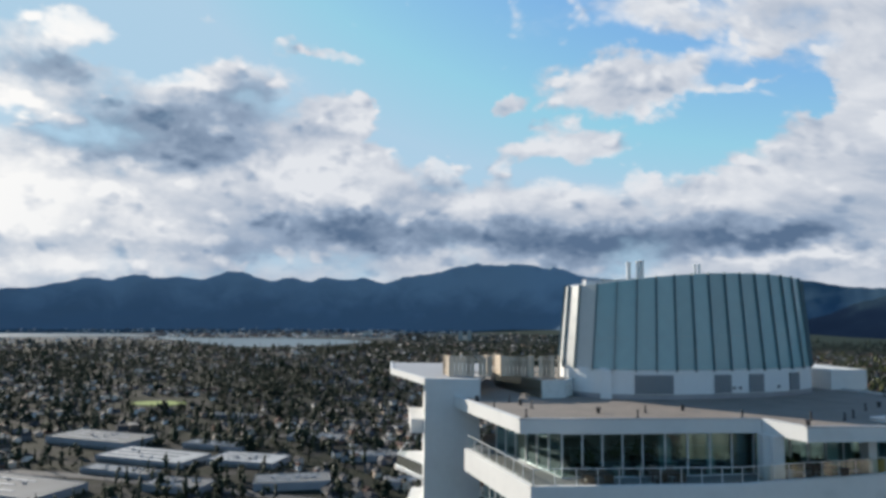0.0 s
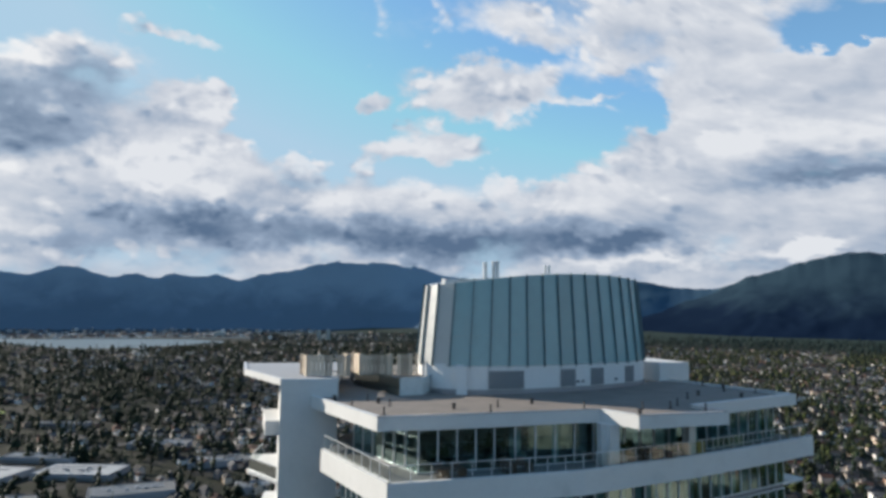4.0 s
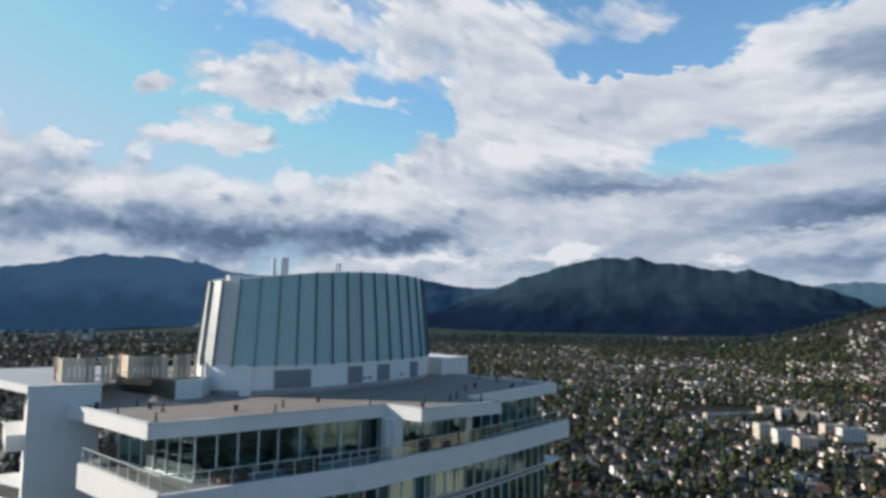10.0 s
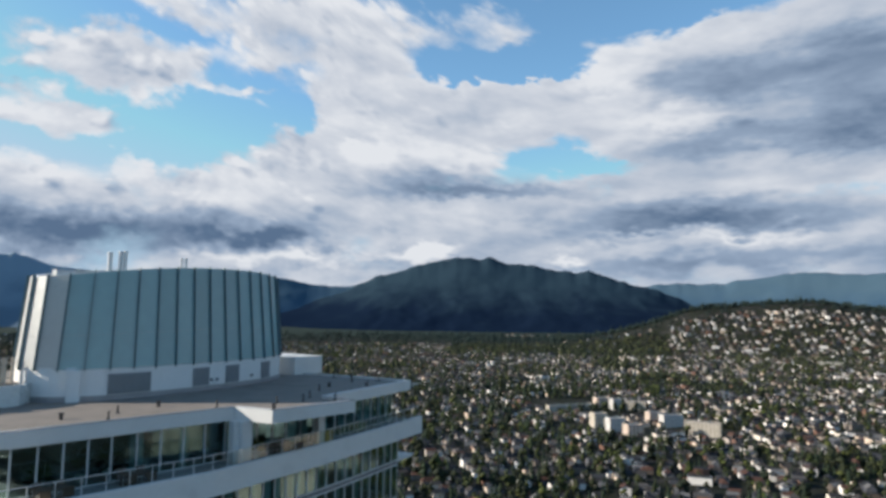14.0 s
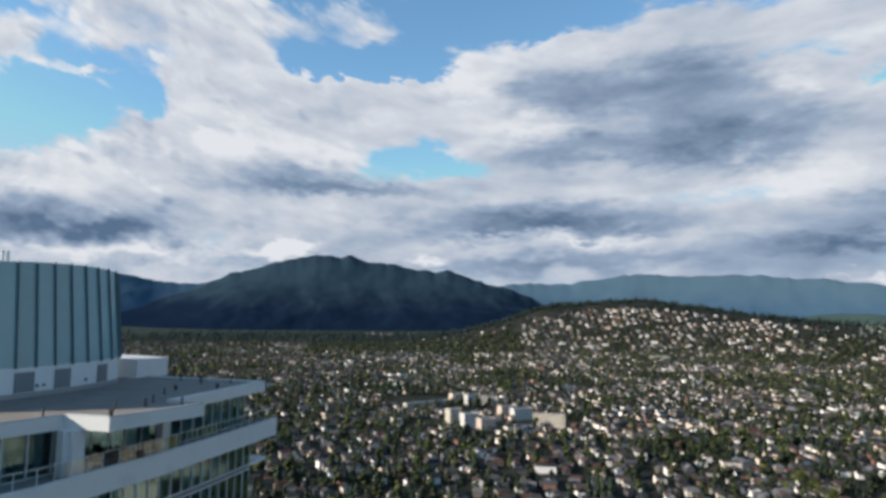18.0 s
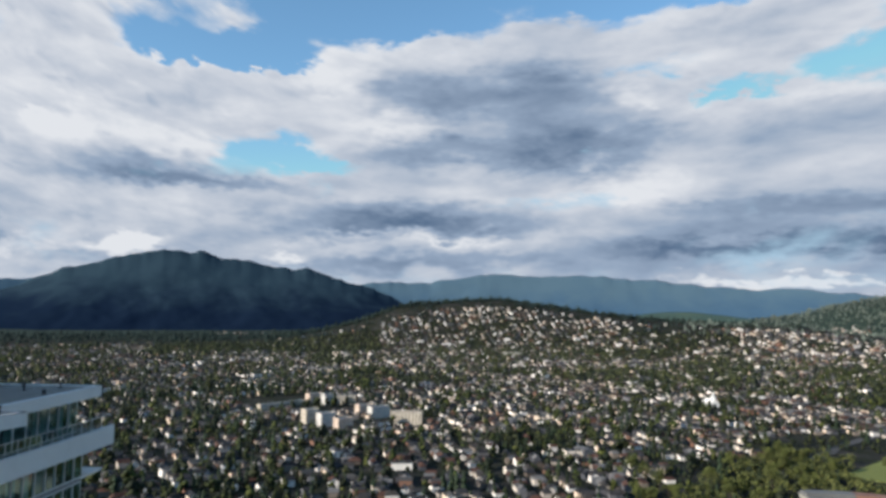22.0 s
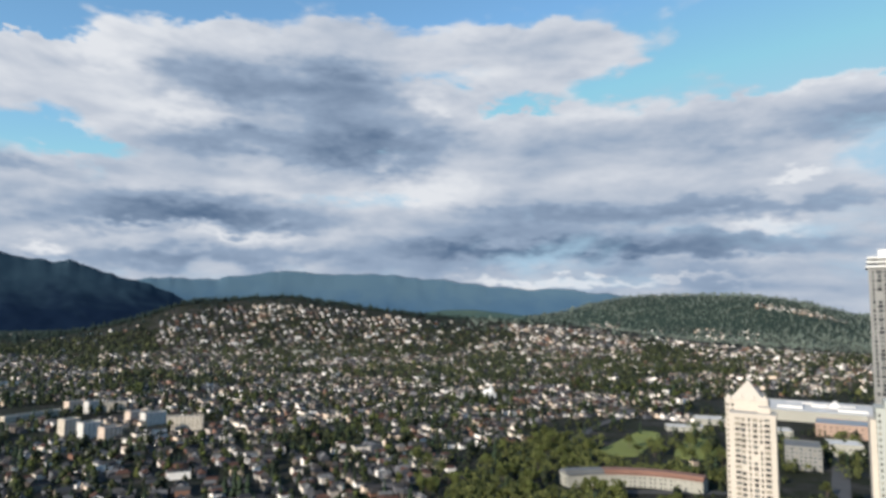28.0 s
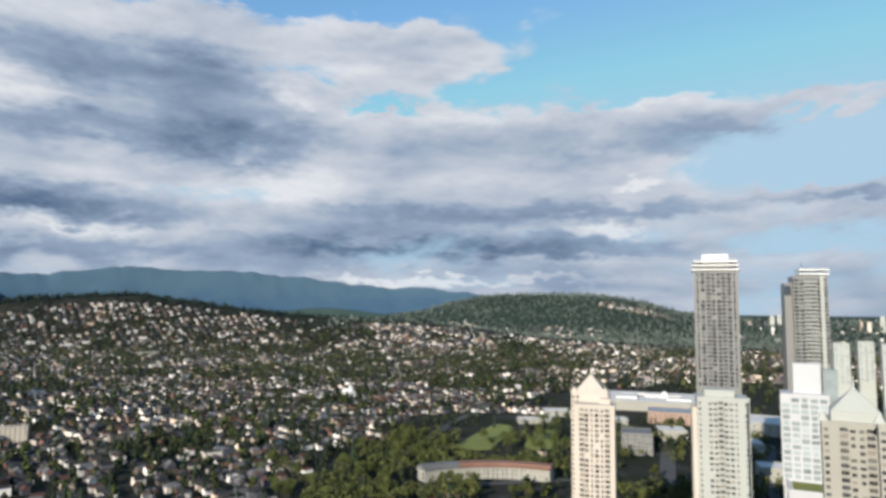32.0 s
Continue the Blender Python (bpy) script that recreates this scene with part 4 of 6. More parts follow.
VENTS = [(3.0, 55.6), (4.1, 51.4), (5.7, 55.4), (6.4, 53.6), (7.1, 52.0), (6.1, 47.6), (11.8, 49.8), (15.5, 50.3), (14.2, 47.9), (18.8, 51.6), (22.0, 48.4), (26.7, 47.8), (24.9, 45.0),
         (29.0, 47.6), (30.5, 49.0), (36.2, 54.7), (31.2, 46.2), (40.6, 57.1), (39.4, 52.9), (33.8, 52.7), (41.6, 62.0), (42.6, 60.0), (43.2, 55.9)]
for i, (x, y) in enumerate(VENTS):
    t = thing("roof_anchor", "short black roof anchor post on the gravel deck", "roof anchor", "roof anchors", (x, y, DECK))
    tall = 0.5 if i % 3 else 0.36
    part("foot", tube((0, 0, 0), (0, 0, 0.06), 0.15, 0.15, 12), BLACK, t)
    part("post", tube((0, 0, 0.05), (0, 0, tall), 0.07 if i % 3 else 0.14, 0.06 if i % 3 else 0.14, 10), BLACK, t)
    part("cap", tube((0, 0, tall), (0, 0, tall + 0.08), 0.11 if i % 3 else 0.2, 0.07 if i % 3 else 0.2, 10), BLACK, t)

for az, r, z0, z1, w in ((-15.98, 63.5, 1.9, 4.78, 0.2), (-16.72, 63.5, 1.9, 4.88, 0.17), (-17.06, 63.5, 1.9, 4.93, 0.17), (-21.23, 67.0, 2.0, 4.75, 0.12), (-21.56, 67.0, 2.0, 4.75, 0.12)):
    x, y = -r * math.sin(radians(az)), r * math.cos(radians(az))
    t = thing("vent_pipe", "white vent pipe rising above the drum", "pipe", "vent pipes", (x, y, lev(z0)))
    part("pipe", tube((0, 0, 0), (0, 0, z1 - z0), w, w, 12), STEEL, t)
    part("collar", tube((0, 0, z1 - z0 - 0.2), (0, 0, z1 - z0 - 0.08), w * 1.25, w * 1.25, 12), STEEL, t)
t = thing("roof_hatch", "small white roof hatch on the drum", "roof hatch", at=(14.9, 65.0, lev(2.1)))
part("body", soft_box(-0.75, 0.75, -0.7, 0.7, 0, 1.05, 0.04), STEEL, t)
part("lid", soft_box(-0.8, 0.8, -0.75, 0.75, 1.05, 1.15, 0.03), STEEL, t)

CUSHION = material("grey_cushion", (0.20, 0.20, 0.20), 0.9, vary=0.1, bump=0.1)
WICKER = material("dark_wicker", (0.09, 0.065, 0.05), 0.8, vary=0.2, scale=6, bump=0.2)
YELLOW = material("ochre_planter", (0.40, 0.29, 0.10), 0.8, vary=0.1)


def chair(x, y, turn):
    t = thing("balcony_chair", "dark wicker balcony chair with a grey cushion", "chair", "balcony chairs", (x, y, FLOOR), turn)
    part("seat", soft_box(-0.3, 0.3, -0.3, 0.3, 0.36, 0.42), WICKER, t)
    part("cushion", soft_box(-0.27, 0.27, -0.27, 0.27, 0.42, 0.52), CUSHION, t)
    part("backrest", soft_box(-0.3, 0.3, 0.26, 0.33, 0.42, 0.92), WICKER, t)
    for sx in (-0.26, 0.26):
        for sy in (-0.26, 0.26):
            part("leg", tube((sx, sy, 0), (sx, sy, 0.36), 0.025), WICKER, t)
    for sx in (-0.3, 0.3):
        part("armrest", soft_box(sx - 0.04, sx + 0.04, -0.28, 0.3, 0.6, 0.66), WICKER, t)


def table(x, y, turn):
    t = thing("balcony_table", "dark rectangular balcony table", "table", "balcony tables", (x, y, FLOOR), turn)
    part("tabletop", soft_box(-0.9, 0.9, -0.45, 0.45, 0.70, 0.75), WICKER, t)
    for sx in (-0.8, 0.8):
        for sy in (-0.36, 0.36):
            part("leg", box(sx - 0.04, sx + 0.04, sy - 0.04, sy + 0.04, 0, 0.70), WICKER, t)


for x, y, turn in ((15.2, 44.9, 5), (27.2, 47.0, 14), (10.3, 44.3, 4)):
    table(x, y, turn)
    for dx, dy, r in ((-0.6, -0.75, 180), (0.6, -0.75, 180), (-0.6, 0.75, 0), (0.6, 0.75, 0)):
        chair(x + dx, y + dy, turn + r)


def pot_plant(x, y, z, high, seed):
    t = thing("potted_plant", "tall leafy plant in a pale pot", "plant", "potted plants", (x, y, z))
    part("pot", tube((0, 0, 0), (0, 0, 0.55), 0.22, 0.32, 14), PALE_POT, t)
    part("stem", tube((0, 0, 0.5), (0, 0, high * 0.6), 0.035, 0.02, 6), BARK, t)
    g = random.Random(seed)
    bm = bmesh.new()
    for _ in range(70):
        a, e = g.uniform(0, 6.28), g.uniform(-0.3, 1.2)
        o = Vector((g.gauss(0, 0.12), g.gauss(0, 0.12), g.uniform(high * 0.4, high * 0.8)))
        d = Vector((math.cos(a) * math.cos(e), math.sin(a) * math.cos(e), math.sin(e)))
        s = d.orthogonal().normalized() * 0.07
        m = o + d * 0.35
        q = [bm.verts.new(v) for v in (o, m + s, o + d * 0.75 - Vector((0, 0, 0.12)), m - s)]
        bm.faces.new(q)
    part("foliage", bm, LEAF, t)


PALE_POT = material("pale_pot", (0.55, 0.54, 0.52), 0.7, vary=0.06)
for i, (x, y, high) in enumerate(((12.6, 47.6, 2.4), (14.4, 48.4, 2.5), (15.6, 47.9, 2.3), (17.0, 48.8, 2.4), (10.2, 47.2, 1.6), (24.6, 47.0, 1.3), (44.0, 52.6, 1.2))):
    pot_plant(x, y, FLOOR, high, i)
t = thing("planter_box", "ochre planter box beside a white column", "planter", at=(31.7, 48.0, FLOOR), turn=18)
part("box", soft_box(-0.45, 0.45, -0.3, 0.3, 0, 1.1), YELLOW, t)
part("foliage", soft_box(-0.38, 0.38, -0.24, 0.24, 1.08, 1.18), LEAF, t)


def sofa(x, y, turn):
    t = thing("sofa", "dark grey sofa behind the window wall", "sofa", "sofas indoors", (x, y, FLOOR), turn)
    part("base", soft_box(-1.1, 1.1, -0.45, 0.45, 0.05, 0.42, 0.05), CUSHION, t)
    part("backrest", soft_box(-1.1, 1.1, 0.25, 0.5, 0.3, 0.85, 0.07), CUSHION, t)
    for sx in (-1.0, 1.0):
        part("armrest", soft_box(sx - 0.14, sx + 0.14, -0.45, 0.5, 0.1, 0.62, 0.05), CUSHION, t)
    for sx in (-0.5, 0.5):
        part("cushion", soft_box(sx - 0.46, sx + 0.46, -0.42, 0.25, 0.42, 0.55, 0.05), CUSHION, t)


sofa(11.0, 50.5, 180)
sofa(22.5, 51.0, 190)
sofa(31.0, 52.5, 200)

# ---------------------------------------------------------------- town
rng = np.random.default_rng(7)
K = 1.32          # scale of the town's plan


def azimuth_of(x, y):
    return np.degrees(np.arctan2(-np.asarray(x), np.asarray(y)))


def house_mesh(px, py, pz, w, d, h, rise, turn, hip):
    """Walls and a pitched roof with eaves for every house, as arrays."""
    n = len(px)
    c, s = np.cos(turn), np.sin(turn)
    hw, hd = w / 2, d / 2
    e = 0.5
    zero = np.zeros(n)
    loc = [
        (-hw, -hd, zero - 3), (hw, -hd, zero - 3), (hw, hd, zero - 3), (-hw, hd, zero - 3),
        (-hw, -hd, h), (hw, -hd, h), (hw, hd, h), (-hw, hd, h), (zero, -hd + hip * hd * 0.6, h + rise), (zero, hd - hip * hd * 0.6, h + rise),
        (-hw - e, -hd - e, h - 0.1), (hw + e, -hd - e, h - 0.1), (hw + e, hd + e, h - 0.1), (-hw - e, hd + e, h - 0.1),
        (zero, -hd - e + hip * hd * 0.6, h + rise + 0.15), (zero, hd + e - hip * hd * 0.6, h + rise + 0.15),
    ]
    v = np.zeros((n, 16, 3))
    for k, (a, b, z) in enumerate(loc):
        v[:, k, 0], v[:, k, 1], v[:, k, 2] = px + a * c - b * s, py + a * s + b * c, pz + z
    o = (np.arange(n) * 16)[:, None]
    faces, ids = [], []
    for q in ([0, 1, 5, 4], [1, 2, 6, 5], [2, 3, 7, 6], [3, 0, 4, 7]):
        faces.append(o + np.array(q)[None])
        ids.append(np.zeros(n))
    for q in ([4, 5, 8], [6, 7, 9]):
        faces.append(o + np.array(q)[None])
        ids.append(np.zeros(n))
    for q in ([11, 12, 15, 14], [13, 10, 14, 15]):
        faces.append(o + np.array(q)[None])
        ids.append(np.ones(n))
    gable = hip < 0.5
    for q in ([10, 11, 14], [12, 13, 15]):
        faces.append(o[~gable] + np.array(q)[None])
        ids.append(np.ones((~gable).sum()))
    return v.reshape(-1, 3), faces, np.concatenate(ids)


def lots(turn, u_step, v_step, block):
    """House places in rows along the streets of one grid."""
    u, v = np.meshgrid(np.arange(-3600, 3600, u_step), np.arange(-3600, 3600, v_step))
    u, v = u.ravel(), v.ravel()
    p = np.concatenate([np.stack([u + rng.normal(0, 2.4, len(u)), v + off + rng.normal(0, 3.6, len(u)), np.full(len(u), way)], 1)
                        for off, way in ((-v_step * 0.26, 0.0), (v_step * 0.26, math.pi))])
    p = p[np.abs(((p[:, 0] + 2000) % block) - 9) > 12]
    c, s = math.cos(turn), math.sin(turn)
    return p[:, 0] * c - p[:, 1] * s, p[:, 0] * s + p[:, 1] * c, p[:, 2] + turn


# circles without houses: (x, y, radius)
KEEP_OUT = [(690, -150, 120), (560, -60, 90), (470, -5, 60), (620, -300, 120), (850, -430, 190), (720, -560, 220), (450, -300, 170), (500, -120, 75), (380, -180, 120),
            (612, 430, 34), (625, 375, 30), (695, 330, 42), (755, 550, 60), (740, 470, 45), (968, 2, 22), (1660, 480, 50),
            (-230, 545, 90), (-320, 610, 65), (-120, 475, 40), (-370, 875, 60), (-290, 445, 75), (900, -650, 220), (560, -420, 130)]
KEEP_OUT = [(x * K, y * K, r * K) for x, y, r in KEEP_OUT]


def free(x, y):
    ok = np.ones(len(x), bool)
    for cx, cy, r in KEEP_OUT:
        ok &= np.hypot(x - cx, y - cy) > r
    return ok


ga, gb = lots(radians(33), 11.2, 50.0, 190.0), lots(radians(58), 11.8, 53.0, 160.0)
district_a, district_b = fbm(ga[0] / 900, ga[1] / 900, 2, 31) < 0.40, fbm(gb[0] / 900, gb[1] / 900, 2, 31) >= 0.40
hx, hy, hturn = (np.concatenate([p[district_a], q[district_b]]) for p, q in zip(ga, gb))
hr, haz = np.hypot(hx, hy), azimuth_of(hx, hy)
woods = fbm(hx / 210, hy / 210, 3, 21)
keep = (haz < 42) & (haz > -142) & (hr > 470) & (hr < 3450) & (hr < shores(haz)[0] - 150) & free(hx, hy)
chance = np.where(haz > -10, np.where(hr > 1000, 0.36, 0.52), 0.84)
chance = np.where((haz < -10) & (haz > -26), 0.6, chance)
chance = chance * np.where((hr > 2450) & (haz < -58), 0.92, 1.0) * np.where(hr > 1500, 0.8, 1.0) * np.where(woods > 0.52, 0.28, 1.12)
chance = np.where((hr > 2880) & (haz < -55) & (haz > -100), 0.1, chance)
chance = np.where((hr > 3000) & ((haz > -60) | (haz < -90)), 0.12, chance)
chance = np.where((hr > 2350) & (haz > -62.5) & (haz < -44), 0.06, chance)
keep &= rng.random(len(hx)) < chance
hx, hy, hturn, hr, haz = hx[keep], hy[keep], hturn[keep], hr[keep], haz[keep]
hturn = hturn + rng.normal(0, 0.11, len(hx)) + (rng.random(len(hx)) < 0.4) * math.pi / 2
near = (hr < 562) & (haz < -28) & (haz > -100)
far = ~near
n = far.sum()
flats = (rng.random(n) < 0.05) & (hr[far] > 700)          # now and then a longer, taller block
v, f, ids = house_mesh(hx[far], hy[far], land(hx[far], hy[far]), rng.uniform(6.3, 9.6, n) + 4 * flats, rng.uniform(8.5, 13, n) + 12 * flats, rng.uniform(3.4, 6.2, n) + 3.5 * flats,
                       rng.uniform(1.6, 3.2, n) * np.where(flats, 0.3, 1.0), hturn[far], (rng.random(n) < 0.5) * 1.0)
tagged(bulk("houses", v, f, [HOUSE_WALL, HOUSE_ROOF], ids), "rows of pale detached houses with dark shingle roofs", "houses", kind="stuff")

HOUSE_TONES = [palette("siding_of_a_house", [(0.55, 0.52, 0.48), (0.36, 0.32, 0.26), (0.22, 0.22, 0.23), (0.66, 0.64, 0.62), (0.26, 0.19, 0.14), (0.44, 0.41, 0.37), (0.14, 0.145, 0.16)], 0.7, "object"),
               palette("shingles_of_a_house", [(0.032, 0.033, 0.038), (0.050, 0.044, 0.042), (0.075, 0.073, 0.074), (0.024, 0.025, 0.030), (0.085, 0.046, 0.034)], 0.85, "object")]
DARK_GLASS = material("dark_window_glass", (0.035, 0.045, 0.055), 0.12, vary=0.1, bump=0.0, spec=0.7)
PALE_TRIM = material("pale_trim", (0.72, 0.71, 0.69), 0.6, vary=0.05, bump=0.0)


def roof_solid(w, d, h, rise, hip, e=0.5):
    """A closed pitched roof with eaves."""
    bm = bmesh.new()
    k = hip * d * 0.3
    low = [bm.verts.new(p) for p in ((-w / 2 - e, -d / 2 - e, h - 0.15), (w / 2 + e, -d / 2 - e, h - 0.15), (w / 2 + e, d / 2 + e, h - 0.15), (-w / 2 - e, d / 2 + e, h - 0.15))]
    ridge = [bm.verts.new((0, -d / 2 - e + k, h + rise)), bm.verts.new((0, d / 2 + e - k, h + rise))]
    for q in ((low[3], low[2], low[1], low[0]), (low[1], low[2], ridge[1], ridge[0]), (low[3], low[0], ridge[0], ridge[1])):
        bm.faces.new(q)
    bm.faces.new((low[0], low[1], ridge[0]))
    bm.faces.new((low[2], low[3], ridge[1]))
    bmesh.ops.recalc_face_normals(bm, faces=bm.faces)
    return bm


def house(w, d, h, rise, hip, porch):
    top = thing("house", "pale two-storey detached house with a dark shingle roof", "house", "houses near the tower", (0, 0, -2000))
    wall = part("wall", box(-w / 2, w / 2, -d / 2, d / 2, -3, h), HOUSE_TONES[0], top)
    if not hip:
        for s in (-1, 1):
            bm = bmesh.new()
            y0, y1 = s * d / 2, s * (d / 2 - 0.2)
            vs = [bm.verts.new(p) for p in ((-w / 2, y0, h), (w / 2, y0, h), (0, y0, h + rise - 0.1), (-w / 2, y1, h), (w / 2, y1, h), (0, y1, h + rise - 0.1))]
            for q in ((0, 1, 2), (5, 4, 3), (0, 3, 4, 1), (1, 4, 5, 2), (2, 5, 3, 0)):
                bm.faces.new([vs[i] for i in q])
            bmesh.ops.recalc_face_normals(bm, faces=bm.faces)
            part("gable", bm, HOUSE_TONES[0], top)
    roof = part("roof", roof_solid(w, d, h, rise, hip), HOUSE_TONES[1], top)
    part("chimney", box(w * 0.18, w * 0.18 + 0.8, 1.0, 1.9, h, h + rise + 0.9), PALE_TRIM, roof)
    for s in (-1, 1):
        for x in (-w * 0.28, w * 0.24):
            for z in (0.9, 3.6):
                if z + 1.3 < h:
                    part("window", box(x - 0.75, x + 0.75, s * (d / 2 + 0.02) - 0.05, s * (d / 2 + 0.02) + 0.05, z, z + 1.25), DARK_GLASS, wall)
        for y in (-d * 0.25, d * 0.2):
            part("window", box(s * (w / 2 + 0.02) - 0.05, s * (w / 2 + 0.02) + 0.05, y - 0.7, y + 0.7, h - 2.1, h - 0.9), DARK_GLASS, wall)
    if porch:
        part("porch_roof", roof_solid(w * 0.55, 3.4, 2.7, 1.1, 1), HOUSE_TONES[1], top).location = (w * 0.1, -d / 2 - 1.4, 0)
    return top


models = [house(8.5, 11.5, 5.2, 2.4, 0, 1), house(9.5, 12.5, 4.4, 2.8, 1, 0), house(7.6, 12.0, 5.8, 2.2, 0, 0), house(10.2, 11.0, 5.4, 3.0, 1, 1)]
for x, y, a in zip(hx[near], hy[near], hturn[near]):
    k = int(rng.integers(len(models)))
    copy_thing(models[k], pose(x, y, float(land(x, y)), 0, 0, math.degrees(a)))
for m in models:
    for ob in (*m.children_recursive, m):
        bpy.data.objects.remove(ob)

# ---------------------------------------------------------------- trees
def clump_trees(px, py, pz, high, wide, conifer, k=7):
    """Crowns out of several ragged clumps each, as arrays."""
    n = len(px)
    shape_v = np.array([[1, 0, 0], [-0.5, 0.87, 0.1], [-0.5, -0.87, -0.1], [0, 0, 1.0], [0.2, 0.1, -0.8]])
    shape_f = np.array([[0, 1, 3], [1, 2, 3], [2, 0, 3], [1, 0, 4], [2, 1, 4], [0, 2, 4]])
    lev_k = (np.arange(k) + 0.5) / k
    ang = rng.uniform(0, 2 * math.pi, (n, k))
    up = lev_k[None] + rng.normal(0, 0.05, (n, k))
    girth = np.where(conifer[:, None], 1.02 - up, np.sin(np.clip(0.18 + up * 0.75, 0, 1) * math.pi))
    girth = np.clip(girth, 0.12, 1)
    off = rng.uniform(0.15, 0.62, (n, k)) * girth * np.where(conifer[:, None], 0.35, 1.0)
    size = wide[:, None] * (0.38 + 0.30 * rng.random((n, k))) * (0.35 + 0.75 * girth) * (7.0 / k) ** 0.4
    cx = px[:, None] + np.cos(ang) * off * wide[:, None]
    cy = py[:, None] + np.sin(ang) * off * wide[:, None]
    cz = pz[:, None] + high[:, None] * (0.12 + 0.80 * up)
    spin = rng.uniform(0, 2 * math.pi, (n, k))
    stretch = np.where(conifer[:, None], 1.25, 0.85) * np.ones((n, k))
    v = np.zeros((n, k, 5, 3))
    jit = rng.uniform(0.7, 1.3, (n, k, 5, 3))
    c, s = np.cos(spin), np.sin(spin)
    for j, (a, b, z) in enumerate(shape_v):
        v[:, :, j, 0] = cx + (a * c - b * s) * size * jit[:, :, j, 0]
        v[:, :, j, 1] = cy + (a * s + b * c) * size * jit[:, :, j, 1]
        v[:, :, j, 2] = cz + z * size * stretch * jit[:, :, j, 2]
    o = (np.arange(n * k) * 5)[:, None, None]
    f = (o + shape_f[None]).reshape(-1, 3)
    return v.reshape(-1, 3), f, np.repeat(conifer.astype(int), k * 6)


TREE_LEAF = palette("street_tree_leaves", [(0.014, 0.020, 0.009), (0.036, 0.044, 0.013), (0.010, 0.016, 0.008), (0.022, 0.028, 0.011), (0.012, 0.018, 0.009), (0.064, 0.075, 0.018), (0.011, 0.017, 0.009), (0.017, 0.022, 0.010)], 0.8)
# far street and hill trees: distance haze put into paler leaf colours
MID_LEAF = palette("haze_toned_street_leaves", [(0.026, 0.034, 0.018), (0.058, 0.068, 0.026), (0.020, 0.028, 0.016), (0.040, 0.047, 0.020), (0.024, 0.031, 0.018), (0.085, 0.092, 0.034)], 0.8)
HILL_LEAF = material("haze_toned_hill_leaves", (0.115, 0.140, 0.122), 0.8, vary=0.3, scale=0.02, bump=0.0, island=0.25, spec=0.1)
# western leaves darkened: the cloud shade there is put into the colour
WEST_LEAF = material("shade_toned_broad_leaves", (0.018, 0.026, 0.016), 0.8, vary=0.3, scale=0.03, bump=0.0, island=0.25, spec=0.1)
# far woods: the blue of distance haze is mixed into leaves and needles
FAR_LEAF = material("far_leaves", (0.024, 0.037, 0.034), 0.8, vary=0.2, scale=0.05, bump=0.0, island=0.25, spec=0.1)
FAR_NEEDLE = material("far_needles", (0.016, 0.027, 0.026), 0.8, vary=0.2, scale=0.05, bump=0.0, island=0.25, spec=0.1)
OPEN = [(-236, 548, 52), (-165, 540, 40), (-320, 612, 52), (-105, 474, 32), (-370, 875, 55), (-300, 452, 62), (660, -120, 48), (735, -190, 45), (598, -160, 38), (850, -430, 150), (612, 430, 30), (625, 375, 26),
        (695, 330, 36), (755, 550, 45), (720, -560, 120), (968, 2, 14), (560, -420, 110), (510, -100, 42), (380, -150, 40), (340, -200, 45), (480, -300, 80)]
OPEN = [(x * K, y * K, r * K) for x, y, r in OPEN]


def places(count, r0, r1, at_least=-140, at_most=41):
    """Tree places between the houses, thick in the woods and thin in the open."""
    r = np.sqrt(rng.uniform(r0 * r0, r1 * r1, count))
    a = rng.uniform(at_least, at_most, count)
    x, y = -r * np.sin(np.radians(a)), r * np.cos(np.radians(a))
    w1, w2 = fbm(x / 210, y / 210, 3, 21), fbm(x / 70, y / 70, 3, 4)
    p = np.where(a > -10, np.where(r > 1000, 0.62, 0.5), np.where(a > -26, 0.5, np.where(a > -66, 0.34, 0.27))) + (w1 > 0.52) * 0.55 + (w2 - 0.45) * 1.3
    shore = np.where(a > 4, shores(a)[0], 4600)
    crown = 1.2 * np.exp(-((a + 75) / 17) ** 4) * np.exp(-((r - 2930) / 70) ** 2) + 0.35 * np.exp(-((a + 74) / 14) ** 2) * (r > 2300) + (r > 3050) * 0.5 - (r > 3700) * (a > -88) * 3.0 + 0.8 * (r > 2350) * (a > -62.5) * (a < -44) + 0.16 * (r < 900) * (a > -62)
    ok = (r < shore - np.where(a > 22, 560, np.where(a > 3, 110, 50))) & (rng.random(count) < p + crown)
    for cx, cy, rad in OPEN:
        ok &= np.hypot(x - cx, y - cy) > rad
    return x[ok], y[ok]


